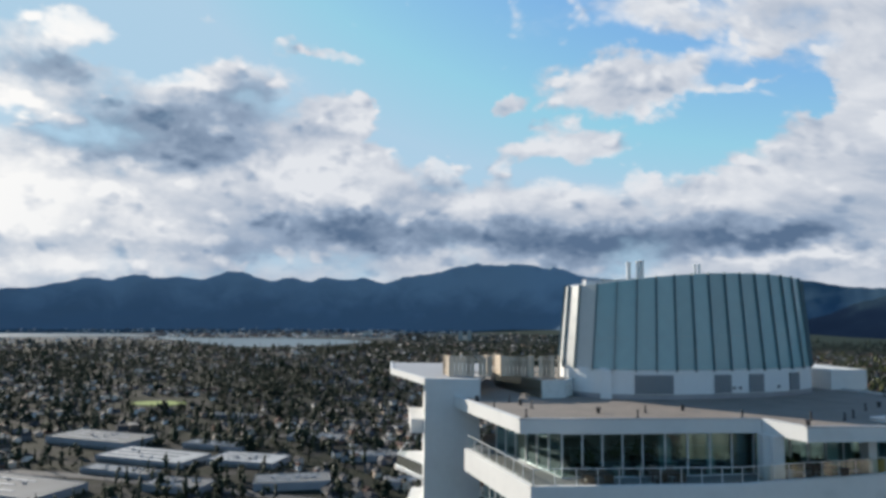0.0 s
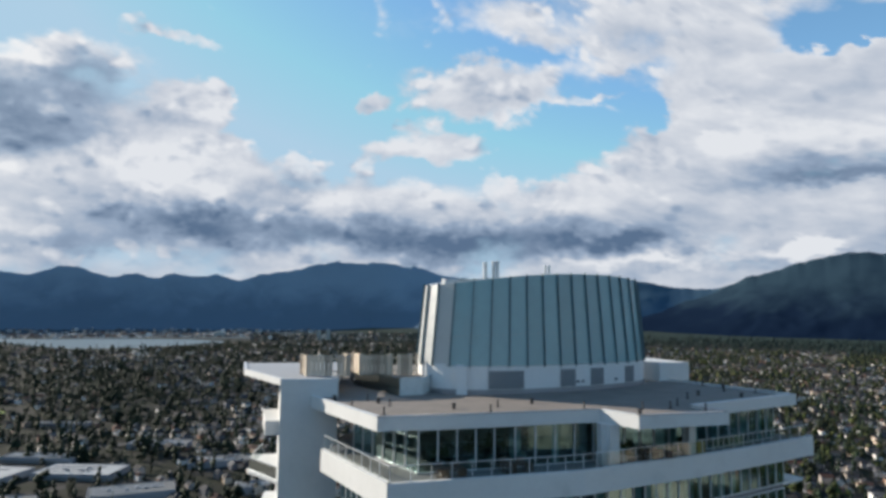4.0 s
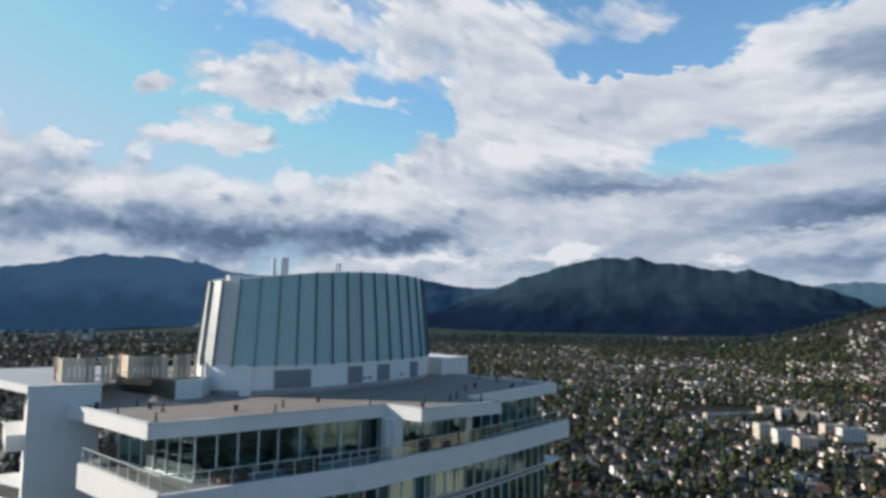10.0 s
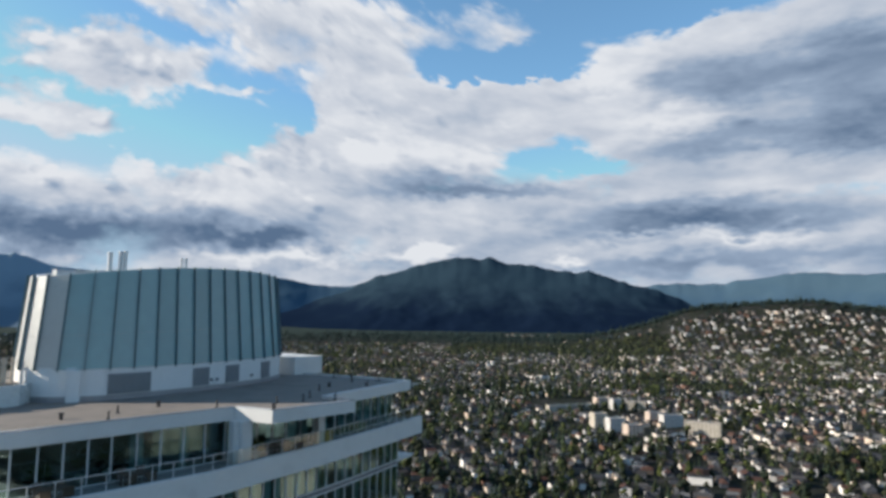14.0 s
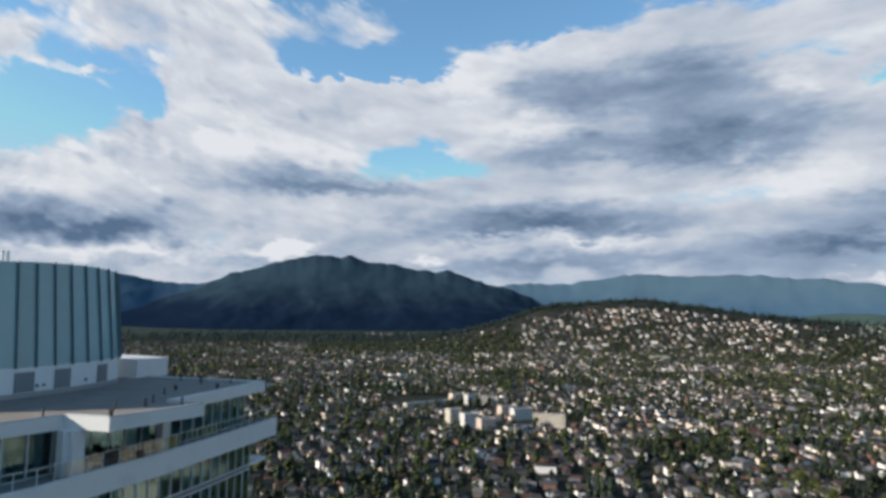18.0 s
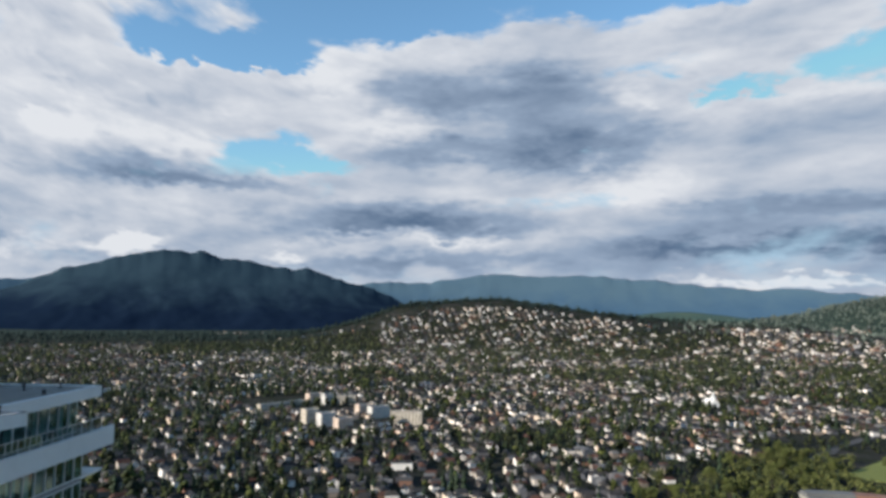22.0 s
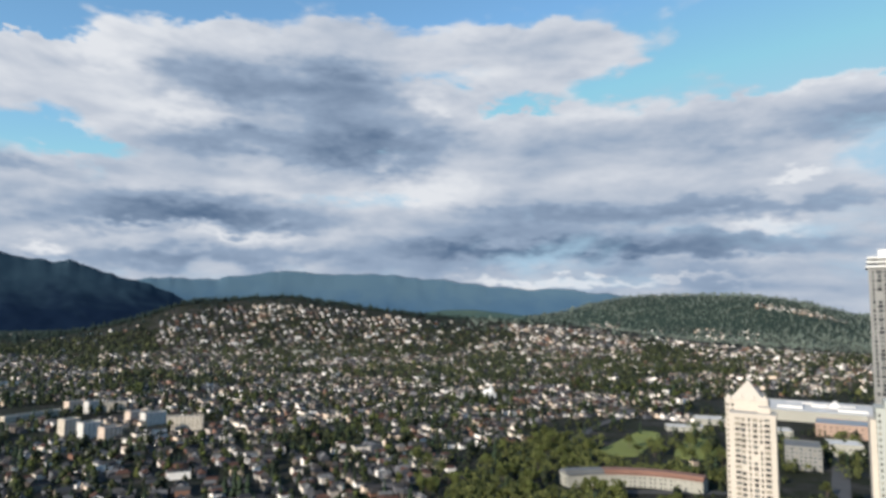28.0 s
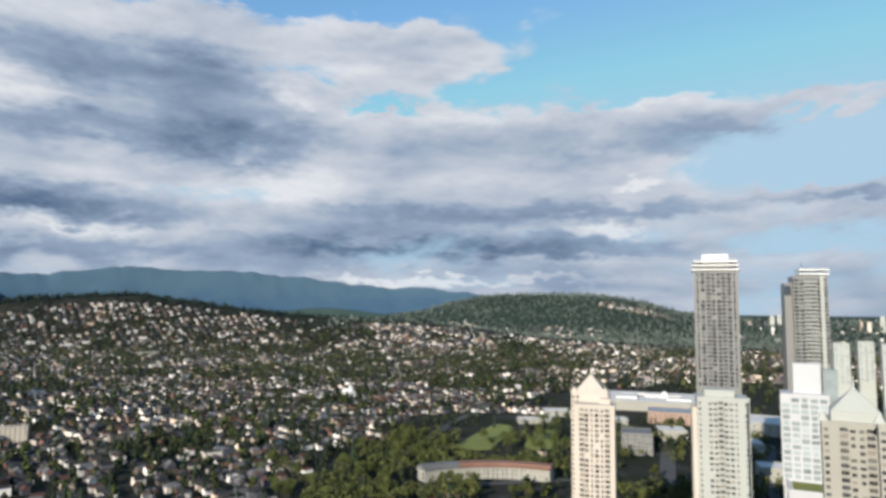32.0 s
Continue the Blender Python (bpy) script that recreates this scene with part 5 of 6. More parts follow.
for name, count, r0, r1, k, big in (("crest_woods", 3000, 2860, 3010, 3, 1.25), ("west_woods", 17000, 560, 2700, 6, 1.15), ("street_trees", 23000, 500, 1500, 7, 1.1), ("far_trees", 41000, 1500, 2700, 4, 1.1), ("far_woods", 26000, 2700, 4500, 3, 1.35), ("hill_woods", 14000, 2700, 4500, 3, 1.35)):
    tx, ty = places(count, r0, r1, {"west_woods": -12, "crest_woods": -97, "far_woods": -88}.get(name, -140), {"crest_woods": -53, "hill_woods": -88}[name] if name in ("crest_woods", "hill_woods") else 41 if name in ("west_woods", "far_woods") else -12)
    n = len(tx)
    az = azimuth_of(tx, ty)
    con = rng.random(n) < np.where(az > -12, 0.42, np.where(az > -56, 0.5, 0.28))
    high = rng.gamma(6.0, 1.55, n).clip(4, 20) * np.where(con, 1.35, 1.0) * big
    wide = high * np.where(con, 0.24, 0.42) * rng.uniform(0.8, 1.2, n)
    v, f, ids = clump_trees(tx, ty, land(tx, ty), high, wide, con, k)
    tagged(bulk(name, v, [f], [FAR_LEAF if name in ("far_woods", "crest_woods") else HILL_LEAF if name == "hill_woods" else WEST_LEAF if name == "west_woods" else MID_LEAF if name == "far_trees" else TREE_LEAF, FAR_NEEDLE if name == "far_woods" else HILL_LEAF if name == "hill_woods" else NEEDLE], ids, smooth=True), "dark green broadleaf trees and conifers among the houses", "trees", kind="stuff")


def leafy_crown(high, wide, leaves, seed):
    """A crown of many small leaf sprays on a lumpy form with gaps."""
    g = np.random.default_rng(seed)
    lumps = [(g.normal(0, wide * 0.33), g.normal(0, wide * 0.33), high * g.uniform(0.42, 0.88), wide * g.uniform(0.32, 0.55)) for _ in range(9)]
    verts, faces = [], []
    for i in range(leaves):
        lx, ly, lz, lr = lumps[int(g.integers(len(lumps)))]
        d = g.normal(size=3)
        d /= np.linalg.norm(d)
        p = np.array([lx, ly, lz]) + d * lr * g.uniform(0.72, 1.05)
        a, b = g.normal(size=3), g.normal(size=3)
        a = a / np.linalg.norm(a) * 0.62
        b = b / np.linalg.norm(b) * 0.55
        verts += [p - a, p + b * 0.7, p + a, p - b * 0.7]
        faces.append([4 * i, 4 * i + 1, 4 * i + 2, 4 * i + 3])
    mesh = bpy.data.meshes.new("crown")
    mesh.from_pydata([tuple(q) for q in verts], [], faces)
    mesh.materials.append(LEAF)
    return mesh


def broad_tree(high, wide, seed):
    top = thing("tree", "broad green park tree with a ragged crown", "tree", "park trees", (0, 0, -2000))
    bm = tube((0, 0, -1), (0, 0, high * 0.45), high * 0.026, high * 0.016)
    g = random.Random(seed)
    for _ in range(5):
        a = g.uniform(0, 6.28)
        tube((0, 0, high * g.uniform(0.25, 0.42)), (math.cos(a) * wide * 0.5, math.sin(a) * wide * 0.5, high * g.uniform(0.55, 0.75)), high * 0.011, high * 0.004, 5, bm)
    part("trunk", bm, BARK, top)
    crown = new("crown", leafy_crown(high, wide, 900, seed))
    crown.parent = top
    return top


trees = [broad_tree(14, 6.0, 1), broad_tree(17, 7.0, 2), broad_tree(11, 4.6, 3), broad_tree(15, 5.4, 4)]
spots = []
for cx, cy, sx, sy, count in ((490, 15, 60, 50, 24), (560, -45, 60, 30, 20), (640, -60, 50, 26, 12), (600, -170, 22, 60, 14), (560, -180, 14, 40, 8), (460, -75, 26, 46, 12), (425, -210, 40, 30, 8)):
    for _ in range(count):
        spots.append(((cx + rng.normal(0, sx * 0.6)) * K, (cy + rng.normal(0, sy * 0.6)) * K))
for x, y in spots:
    if np.hypot(x / K - 510, y / K + 100) < 34 or np.hypot(x / K - 660, y / K + 118) < 34:
        continue
    s = float(rng.uniform(0.8, 1.25))
    copy_thing(trees[int(rng.integers(len(trees)))], pose(x, y, float(land(x, y)), 0, 0, float(rng.uniform(0, 360))) @ Matrix.Scale(s, 4))
for m in trees:
    for ob in (*m.children_recursive, m):
        bpy.data.objects.remove(ob)

# the thick woods of the park and the trees between the towers: azimuth, distance, half width, half depth, how many
PARK_WOODS = [(-91.2, 633, 33, 54, 70), (-93.5, 754, 39, 78, 90), (-96.4, 826, 43, 72, 80), (-98.9, 728, 29, 36, 40), (-102.8, 708, 44, 22, 46), (-106.6, 722, 29, 24, 34), (-89.3, 589, 26, 28, 60), (-96.2, 585, 36, 14, 50), (-99.6, 597, 16, 15, 16), (-104.3, 868, 16, 18, 12), (-106.7, 971, 15, 49, 16), (-107.8, 947, 7, 56, 5)]
TOWER_TREES = [(-117.1, 948, 13, 175, 60), (-115.9, 628, 19, 23, 30), (-118.6, 647, 10, 45, 24), (-123.5, 977, 10, 239, 40), (-122.8, 683, 12, 40, 24), (-113.9, 867, 17, 92, 34), (-118.0, 1210, 32, 73, 14), (-125.6, 706, 12, 37, 16), (-125.4, 1477, 39, 322, 24), (-113.9, 628, 13, 20, 16)]
WOOD_LEAF = palette("park_leaves", [(0.070, 0.084, 0.025), (0.036, 0.047, 0.016), (0.110, 0.122, 0.032), (0.026, 0.036, 0.014), (0.088, 0.096, 0.028), (0.052, 0.064, 0.020), (0.125, 0.130, 0.038)], 0.75)


def leafy_woods(name, rows, label, k=70):
    """Close-standing trees: crowns of many leaf sprays on a few lumps each."""
    spot = []
    for az, r, half_w, half_d, count in rows:
        for _ in range(count):
            u, v = rng.uniform(-1, 1, 2)
            spot.append((az - math.degrees(u * half_w / r), r + v * half_d))
    spot = np.array(spot)
    px, py = -spot[:, 1] * np.sin(np.radians(spot[:, 0])), spot[:, 1] * np.cos(np.radians(spot[:, 0]))
    n = len(px)
    high = rng.uniform(7, 14, n)
    pz = land(px, py)
    lump = rng.normal(0, 1, (n, 6, 3)) * np.array([0.16, 0.16, 0.13]) + np.array([0, 0, 0.58])
    pick = rng.integers(0, 6, (n, k))
    way = rng.normal(size=(n, k, 3))
    way /= np.linalg.norm(way, axis=-1, keepdims=True)
    mid = (np.take_along_axis(lump, pick[..., None].repeat(3, -1), 1) + way * rng.uniform(0.13, 0.24, (n, k, 1))) * high[:, None, None]
    mid += np.stack([px, py, pz], -1)[:, None]
    a = rng.normal(size=(n, k, 3))
    a *= (high / 13)[:, None, None] * 1.25 / np.linalg.norm(a, axis=-1, keepdims=True)
    b = np.cross(a, way) * 0.8
    v = np.stack([mid - a, mid + b, mid + a, mid - b], 2).reshape(-1, 3)
    f = np.arange(n * k * 4).reshape(-1, 4)
    return tagged(bulk(name, v, [f], [WOOD_LEAF]), label, "trees", kind="stuff")


leafy_woods("park_woods", PARK_WOODS, "thick green park woods with ragged crowns")
leafy_woods("tower_trees", TOWER_TREES, "green trees along the streets between the towers")

# tall single trees over the house roofs, in loose stands
tr = np.sqrt(rng.uniform(620 ** 2, 2300 ** 2, 16000))
ta = rng.uniform(-128, -14, 16000)
tx, ty = -tr * np.sin(np.radians(ta)), tr * np.cos(np.radians(ta))
stand = fbm(tx / 150, ty / 150, 3, 57)
ok = (rng.random(16000) < np.clip((stand - 0.47) * 3.2, 0, 0.5)) & free(tx, ty)
tx, ty = tx[ok], ty[ok]
n = len(tx)
high = rng.uniform(11, 21, n)
v, f, ids = clump_trees(tx, ty, land(tx, ty), high, high * rng.uniform(0.24, 0.42, n), rng.random(n) < 0.2, 11)
TALL_LEAF = palette("tall_tree_leaves", [(0.044, 0.058, 0.016), (0.030, 0.040, 0.013), (0.060, 0.078, 0.018), (0.020, 0.028, 0.012), (0.036, 0.046, 0.014)], 0.8)
tagged(bulk("tall_trees", v, [f], [TALL_LEAF, NEEDLE], ids, smooth=True), "tall green trees in stands over the house roofs", "trees", kind="stuff")

# ---------------------------------------------------------------- the towers, the mall and the park to the east
def at_az(az, r):
    a = radians(az)
    return -r * math.sin(a), r * math.cos(a)


CREAM = material("cream_concrete", (0.45, 0.41, 0.36), 0.75, vary=0.07, scale=0.15, bump=0.0)
PALE_GREEN = material("pale_green_concrete", (0.335, 0.352, 0.33), 0.7, vary=0.06, scale=0.15, bump=0.0)
BEIGE = material("beige_concrete", (0.28, 0.275, 0.245), 0.75, vary=0.06, scale=0.15, bump=0.0)
TOWER_WHITE = material("white_tower_panel", (0.40, 0.41, 0.43), 0.5, vary=0.05, scale=0.15, bump=0.0)
GREY_CLAD = material("grey_cladding", (0.17, 0.172, 0.17), 0.5, vary=0.08, scale=0.15, bump=0.0)
TOWER_GLASS = palette("tower_glass", [(0.035, 0.036, 0.038), (0.085, 0.08, 0.07), (0.05, 0.055, 0.06), (0.22, 0.20, 0.17), (0.03, 0.03, 0.032), (0.12, 0.125, 0.12)], 0.25, "object")
DIM_GLASS = palette("dark_tower_glass", [(0.028, 0.032, 0.036), (0.055, 0.06, 0.065), (0.04, 0.045, 0.05), (0.11, 0.115, 0.115), (0.025, 0.028, 0.03)], 0.22, "object")
PALE_GLASS = material("pale_tower_glass", (0.25, 0.29, 0.30), 0.2, vary=0.12, bump=0.0, per_object=0.4, spec=0.6)
BRICK = material("brown_brick", (0.28, 0.20, 0.16), 0.85, vary=0.12, scale=0.2, bump=0.0)
MALL_ROOF = material("white_membrane_roof", (0.52, 0.51, 0.50), 0.8, vary=0.06, scale=0.06, bump=0.0, stain=(0.52, 0.51, 0.49))
FIELD = material("sports_turf", (0.20, 0.26, 0.05), 0.9, vary=0.12, scale=0.08, bump=0.0)
LAWN = material("mown_lawn", (0.14, 0.160, 0.036), 0.9, vary=0.16, scale=0.08, bump=0.0)
GREY_SHED = material("grey_shed_wall", (0.24, 0.25, 0.27), 0.7, vary=0.1, scale=0.2, bump=0.0)
SHED_ROOF = material("pale_shed_roof", (0.36, 0.37, 0.38), 0.8, vary=0.22, scale=0.06, bump=0.0, stain=(0.22, 0.22, 0.225))
DULL_ROOF = material("dull_roof", (0.13, 0.135, 0.14), 0.85, vary=0.2, scale=0.1, bump=0.0)
APARTMENT = [material("cream_render", (0.48, 0.43, 0.36), 0.8, vary=0.08, scale=0.2, bump=0.0), material("off_white_render", (0.54, 0.52, 0.50), 0.8, vary=0.08, scale=0.2, bump=0.0),
             material("pinkish_render", (0.52, 0.42, 0.35), 0.8, vary=0.08, scale=0.2, bump=0.0)]
RED_ROOF = material("red_brown_roof", (0.19, 0.105, 0.08), 0.85, vary=0.12, scale=0.2, bump=0.0)


def flat_pane(w, h, name="window"):
    """A shared window: a shallow pane in a thin frame, facing -y."""
    bm = box(-w / 2, w / 2, -0.06, 0.10, 0, h)
    mesh = bpy.data.meshes.new(name)
    bm.to_mesh(mesh)
    bm.free()
    return mesh


def balcony_bay(w, h, glass, wall):
    """A shared balcony bay: dark glazing behind a slab with an upstand, facing -y."""
    bm = box(-w / 2, w / 2, -0.05, 0.10, 0, h)
    box(-w / 2 - 0.2, w / 2 + 0.2, -1.25, 0.02, -0.35, -0.12, bm)
    box(-w / 2 - 0.2, w / 2 + 0.2, -1.25, -1.13, -0.12, 0.62, bm)
    mesh = bpy.data.meshes.new("balcony")
    bm.to_mesh(mesh)
    bm.free()
    mesh.materials.append(glass)
    mesh.materials.append(wall)
    for i, face in enumerate(mesh.polygons):
        face.material_index = 0 if i < 6 else 1
    return mesh


def high_rise(label, az, r, turn, w, d, top, mat, glass, floor=3.0, bays="wwwwww", side_bays=4, win=(2.2, 1.6), low=0.0, slabs=False, slab_mat=None):
    """A tower whose front faces the drone. bays: what each bay of the front holds: w a window, n a narrow one, b a balcony, a dot bare wall."""
    x, y = at_az(az, r)
    t = thing("high_rise", label, "tower", "high-rise towers", (x, y, 0), az + turn)
    part("body", soft_box(-w / 2, w / 2, 0, d, -45, top, 0.12), mat, t)
    part("parapet", box(-w / 2 - 0.15, w / 2 + 0.15, -0.15, d + 0.15, top - 0.9, top + 0.5), mat, t)
    pane = flat_pane(*win)
    pane.materials.append(glass)
    kinds = {"w": ("window", pane), "n": ("window", flat_pane(win[0] * 0.5, win[1])), "b": ("balcony", balcony_bay(w / len(bays) * 0.92, floor - 1.0, glass, slab_mat or mat))}
    kinds["n"][1].materials.append(glass)
    g = random.Random(int(r))
    count = int((top - 2 - low) / floor)
    for k in range(count):
        z = top - 1.4 - (k + 1) * floor + 0.7
        for i, kind in enumerate(bays):
            if kind == "." or (kind != "b" and g.random() < 0.05):
                continue
            ob = new(*kinds[kind])
            ob.parent, ob.location = t, (-w / 2 + (i + 0.5) * w / len(bays), 0, z)
            if kind != "b":
                ob.scale = (g.choice((0.8, 1.0, 1.0, 1.15)), 1, g.choice((0.85, 1.0, 1.0)))
        for s, spin in ((1, math.pi / 2), (-1, -math.pi / 2)):
            for i in range(side_bays):
                ob = new("window", pane)
                ob.parent, ob.location, ob.rotation_euler = t, (s * w / 2, (i + 0.5) * d / side_bays, z), (0, 0, spin)
        if slabs:
            part("floor_edge", box(-w / 2 - 0.7, w / 2 + 0.7, -0.7, d + 0.5, z - 0.75, z - 0.5), slab_mat or mat, t)
    return t


def pyramid(w, d, z0, z1, x=0.0, y=0.0):
    bm = bmesh.new()
    q = [bm.verts.new((x + a * w / 2, y + b * d / 2, z0)) for a, b in ((-1, -1), (1, -1), (1, 1), (-1, 1))]
    tip = bm.verts.new((x, y, z1))
    bm.faces.new(q[::-1])
    for i in range(4):
        bm.faces.new((q[i], q[(i + 1) % 4], tip))
    return bm


# cream tower with the pyramid roof, in two steps
t1 = high_rise("cream concrete apartment tower with a pyramid roof and rows of windows", -110.9, 402, -4, 23.5, 16, 70.0, CREAM, TOWER_GLASS, 2.9, ".bwnwnb.", 3, (2.1, 1.9), low=14)
part("back_block", soft_box(-14.6, 7.6, 13, 33, -45, 76.3, 0.15), CREAM, t1)
part("pyramid_roof", pyramid(18.5, 17, 76.2, 87.0, -3.2, 22), CREAM, t1)
part("roof_house", soft_box(2.5, 9.0, 6, 14, 70, 73.6, 0.1), CREAM, t1)
for k in range(22):
    for x in (-13.3, -10.8):
        ob = part("window", box(x - 0.7, x + 0.7, 12.9, 13.05, 72.5 - 2.9 * k, 74.0 - 2.9 * k), TOWER_GLASS, t1)
for x in (-13.0, -6.5, -0.5, 5.8):
    part("gable", pyramid(4.2, 3.0, 76.2, 79.6, x, 13.8), CREAM, t1)

# pale green tower below the dark one
t2 = high_rise("pale green-white apartment tower with many small windows", -121.0, 380, 6, 25.5, 18, 80.5, PALE_GREEN, TOWER_GLASS, 2.85, "n.wwbwwn.w", 4, (1.75, 1.35), low=18)
part("roof_house", soft_box(-9, 6, 3, 14, 80.5, 84.5, 0.15), PALE_GREEN, t2)
part("side_wing", soft_box(-15.3, -12.7, 3, 16, -45, 75, 0.1), CREAM, t2)
part("corner_strip", box(11.2, 12.2, -0.5, 0.2, 4, 79), DARK_GLASS, t2)

# two tall dark towers
t3 = high_rise("tall dark grey glass tower with white roof slabs", -120.7, 545, 2, 30.0, 26, 158.0, GREY_CLAD, DIM_GLASS, 3.0, "nwbwwbwn", 4, (2.9, 2.3), low=68)
for z, g in ((158.6, 2.2), (162.0, 1.6), (165.0, 1.0)):
    part("roof_slab", box(-15 - g, 15 + g, -g, 26 + g, z, z + 1.2), WHITE, t3)
part("roof_house", soft_box(-9.5, 9.5, 5, 20, 160, 171.5, 0.3), WHITE, t3)
for x in (-15.3, -7.5, 0, 7.5, 15.3):
    part("pier", box(x - 0.55, x + 0.55, -0.7, 0.2, 40, 158), GREY_CLAD, t3)
t4 = high_rise("tall slender grey tower with pale floor edges and a mast", -127.4, 605, 10, 25.0, 24, 156.0, GREY_CLAD, DIM_GLASS, 3.1, "wwbbww", 4, (3.0, 1.9), low=84, slabs=True, slab_mat=PALE_GREEN)
part("mast", tube((-5, 5, 156), (-5, 5, 168), 0.5, 0.3), DARK_FRAME, t4)
for z in (157.5, 161.0):
    part("roof_slab", box(-8, 14, -1, 22, z, z + 1.2), WHITE, t4)
part("pale_pier", box(7.0, 9.5, -0.9, 0.2, 40, 157), PALE_GREEN, t4)
part("side_wing", soft_box(-18.5, -12.4, 4, 22, -45, 151, 0.2), GREY_CLAD, t4)
part("sky_garden", box(-18.7, -13.5, 3.6, 8, 141, 149), DARK_GLASS, t4)

# white framed tower on a podium with a roof garden
t5 = high_rise("white framed glass tower with a cubic roof house", -126.7, 405, 3, 22.5, 18, 82.0, TOWER_WHITE, PALE_GLASS, 3.1, "wwwww", 4, (3.3, 2.3), low=34)
part("roof_house", soft_box(-5.0, 8.5, 6, 16, 82, 98.5, 0.2), TOWER_WHITE, t5)
part("side_block", soft_box(9.5, 16.5, 8, 19, -45, 95.5, 0.2), PALE_GLASS, t5)
for x in (-11.3, -6.8, -2.2, 2.2, 6.8, 11.3):
    part("pier", box(x - 0.4, x + 0.4, -0.6, 0.2, 34, 82.4), TOWER_WHITE, t5)
part("podium", soft_box(-10, 13, -26, 1, -45, 36.5, 0.2), TOWER_WHITE, t5)
part("roof_garden", box(-7.5, 10.5, -23.5, -2.5, 36.5, 36.9), LAWN, t5)
part("podium_rim", bar((-10, -26), (13, -26), 0.8, 36.5, 38.0), TOWER_WHITE, t5)
part("podium_rim", bar((-10, -26), (-10, 1), 0.8, 36.5, 38.0), TOWER_WHITE, t5)

# beige towers with pointed roofs
for az, r, top, tip, w in ((-130.0, 318, 81.0, 99.0, 25.0), (-133.6, 300, 84.0, 97.0, 24.0)):
    t6 = high_rise("beige apartment tower with a pointed pale green roof", az, r, 4, w, 20, top, BEIGE, TOWER_GLASS, 2.9, "w.bwwb.w", 3, (1.8, 1.4), low=24)
    part("shoulder", soft_box(-w * 0.36, w * 0.36, 2, 18, top, top + 4.5, 0.2), PALE_GREEN, t6)
    part("pointed_roof", pyramid(w * 0.72, 16, top + 4.5, tip - 4, 0, 10), PALE_GREEN, t6)
    part("spire", tube((0, 10, tip - 5), (0, 10, tip), 0.6, 0.12), STEEL, t6)
    for x in (-w * 0.48, w * 0.48):
        part("turret", pyramid(4, 4, top + 0.4, top + 4.5, x, 2), PALE_GREEN, t6)

# far towers
for az, r, top, w in ((-129.25, 1300, 78, 24), (-130.8, 1350, 80, 24), (-132.4, 1250, 80, 28), (-133.6, 1500, 76, 26)):
    high_rise("pale far-off apartment tower", az, r, 8, w, 22, top, PALE_GREEN, PALE_GLASS, 3.0, "www", 0, (4.5, 1.6), low=10)
bt = high_rise("brown brick apartment tower far behind", -133.9, 900, 0, 32, 24, 46, BRICK, TOWER_GLASS, 3.0, "wwwwww", 0, (2.4, 1.5), low=20)


def block(name, label, category, x, y, turn, w, d, h, wall, roof, floors=0, bays=0, glass=None, group=""):
    """A low building with a parapet roof and, if asked, windows on two sides."""
    x, y, w, d = x * K, y * K, w * 1.15, d * 1.15
    t = thing(name, label, category, group, (x, y, float(land(x, y))), turn)
    part("wall", box(-w / 2, w / 2, -d / 2, d / 2, -4, h), wall, t)
    part("roof", box(-w / 2 + 0.3, w / 2 - 0.3, -d / 2 + 0.3, d / 2 - 0.3, h, h + 0.12), roof, t)
    for a, b in (((-w / 2, -d / 2), (w / 2, -d / 2)), ((w / 2, -d / 2), (w / 2, d / 2)), ((w / 2, d / 2), (-w / 2, d / 2)), ((-w / 2, d / 2), (-w / 2, -d / 2))):
        part("parapet", bar(a, b, 0.3, h, h + 0.7, side=0.15), wall, t)
    if floors:
        pane = flat_pane(min(2.2, w / bays * 0.6), 1.5)
        pane.materials.append(glass or DARK_GLASS)
        for k in range(floors):
            for i in range(bays):
                ob = new("window", pane)
                ob.parent, ob.location = t, (-w / 2 + (i + 0.5) * w / bays, -d / 2, 0.9 + k * h / floors)
            side = max(2, int(bays * d / w))
            for i in range(side):
                ob = new("window", pane)
                ob.parent, ob.location, ob.rotation_euler = t, (-w / 2, -d / 2 + (i + 0.5) * d / side, 0.9 + k * h / floors), (0, 0, -math.pi / 2)
    return t


# the mall: broad white roofs, a tent peak, a brick front
mx, my = at_az(-115.5, 925)
mall = block("shopping_mall", "wide shopping mall with a white membrane roof", "mall", mx, my, -115.5, 150, 120, 16, BEIGE, MALL_ROOF)
for x, y, w, d, h in ((-40, -10, 36, 50, 4), (20, 15, 60, 36, 5), (45, -25, 40, 30, 3.5), (-10, 40, 80, 20, 3)):
    part("roof_step", soft_box(x - w / 2, x + w / 2, y - d / 2, y + d / 2, 16, 16 + h, 0.3), MALL_ROOF, mall)
part("tent_peak", pyramid(26, 26, 17, 29, 22, -8), MALL_ROOF, mall)
bx, by = at_az(-117.2, 800)
front = block("brick_mall_wing", "brick mall wing with a flat grey roof", "mall", bx, by, -117, 62, 46, 17, BRICK, FLASHING, 3, 10)
rx, ry = at_az(-124.0, 780)
block("department_store", "long pale store with a flat white roof", "shop", rx, ry, -124, 96, 70, 17, BEIGE, MALL_ROOF, 3, 12)
ox, oy = at_az(-114.3, 620)
block("office_block", "dark glass office block", "office", ox, oy, -112, 30, 34, 24, GREY_CLAD, DULL_ROOF, 6, 8, TOWER_GLASS)
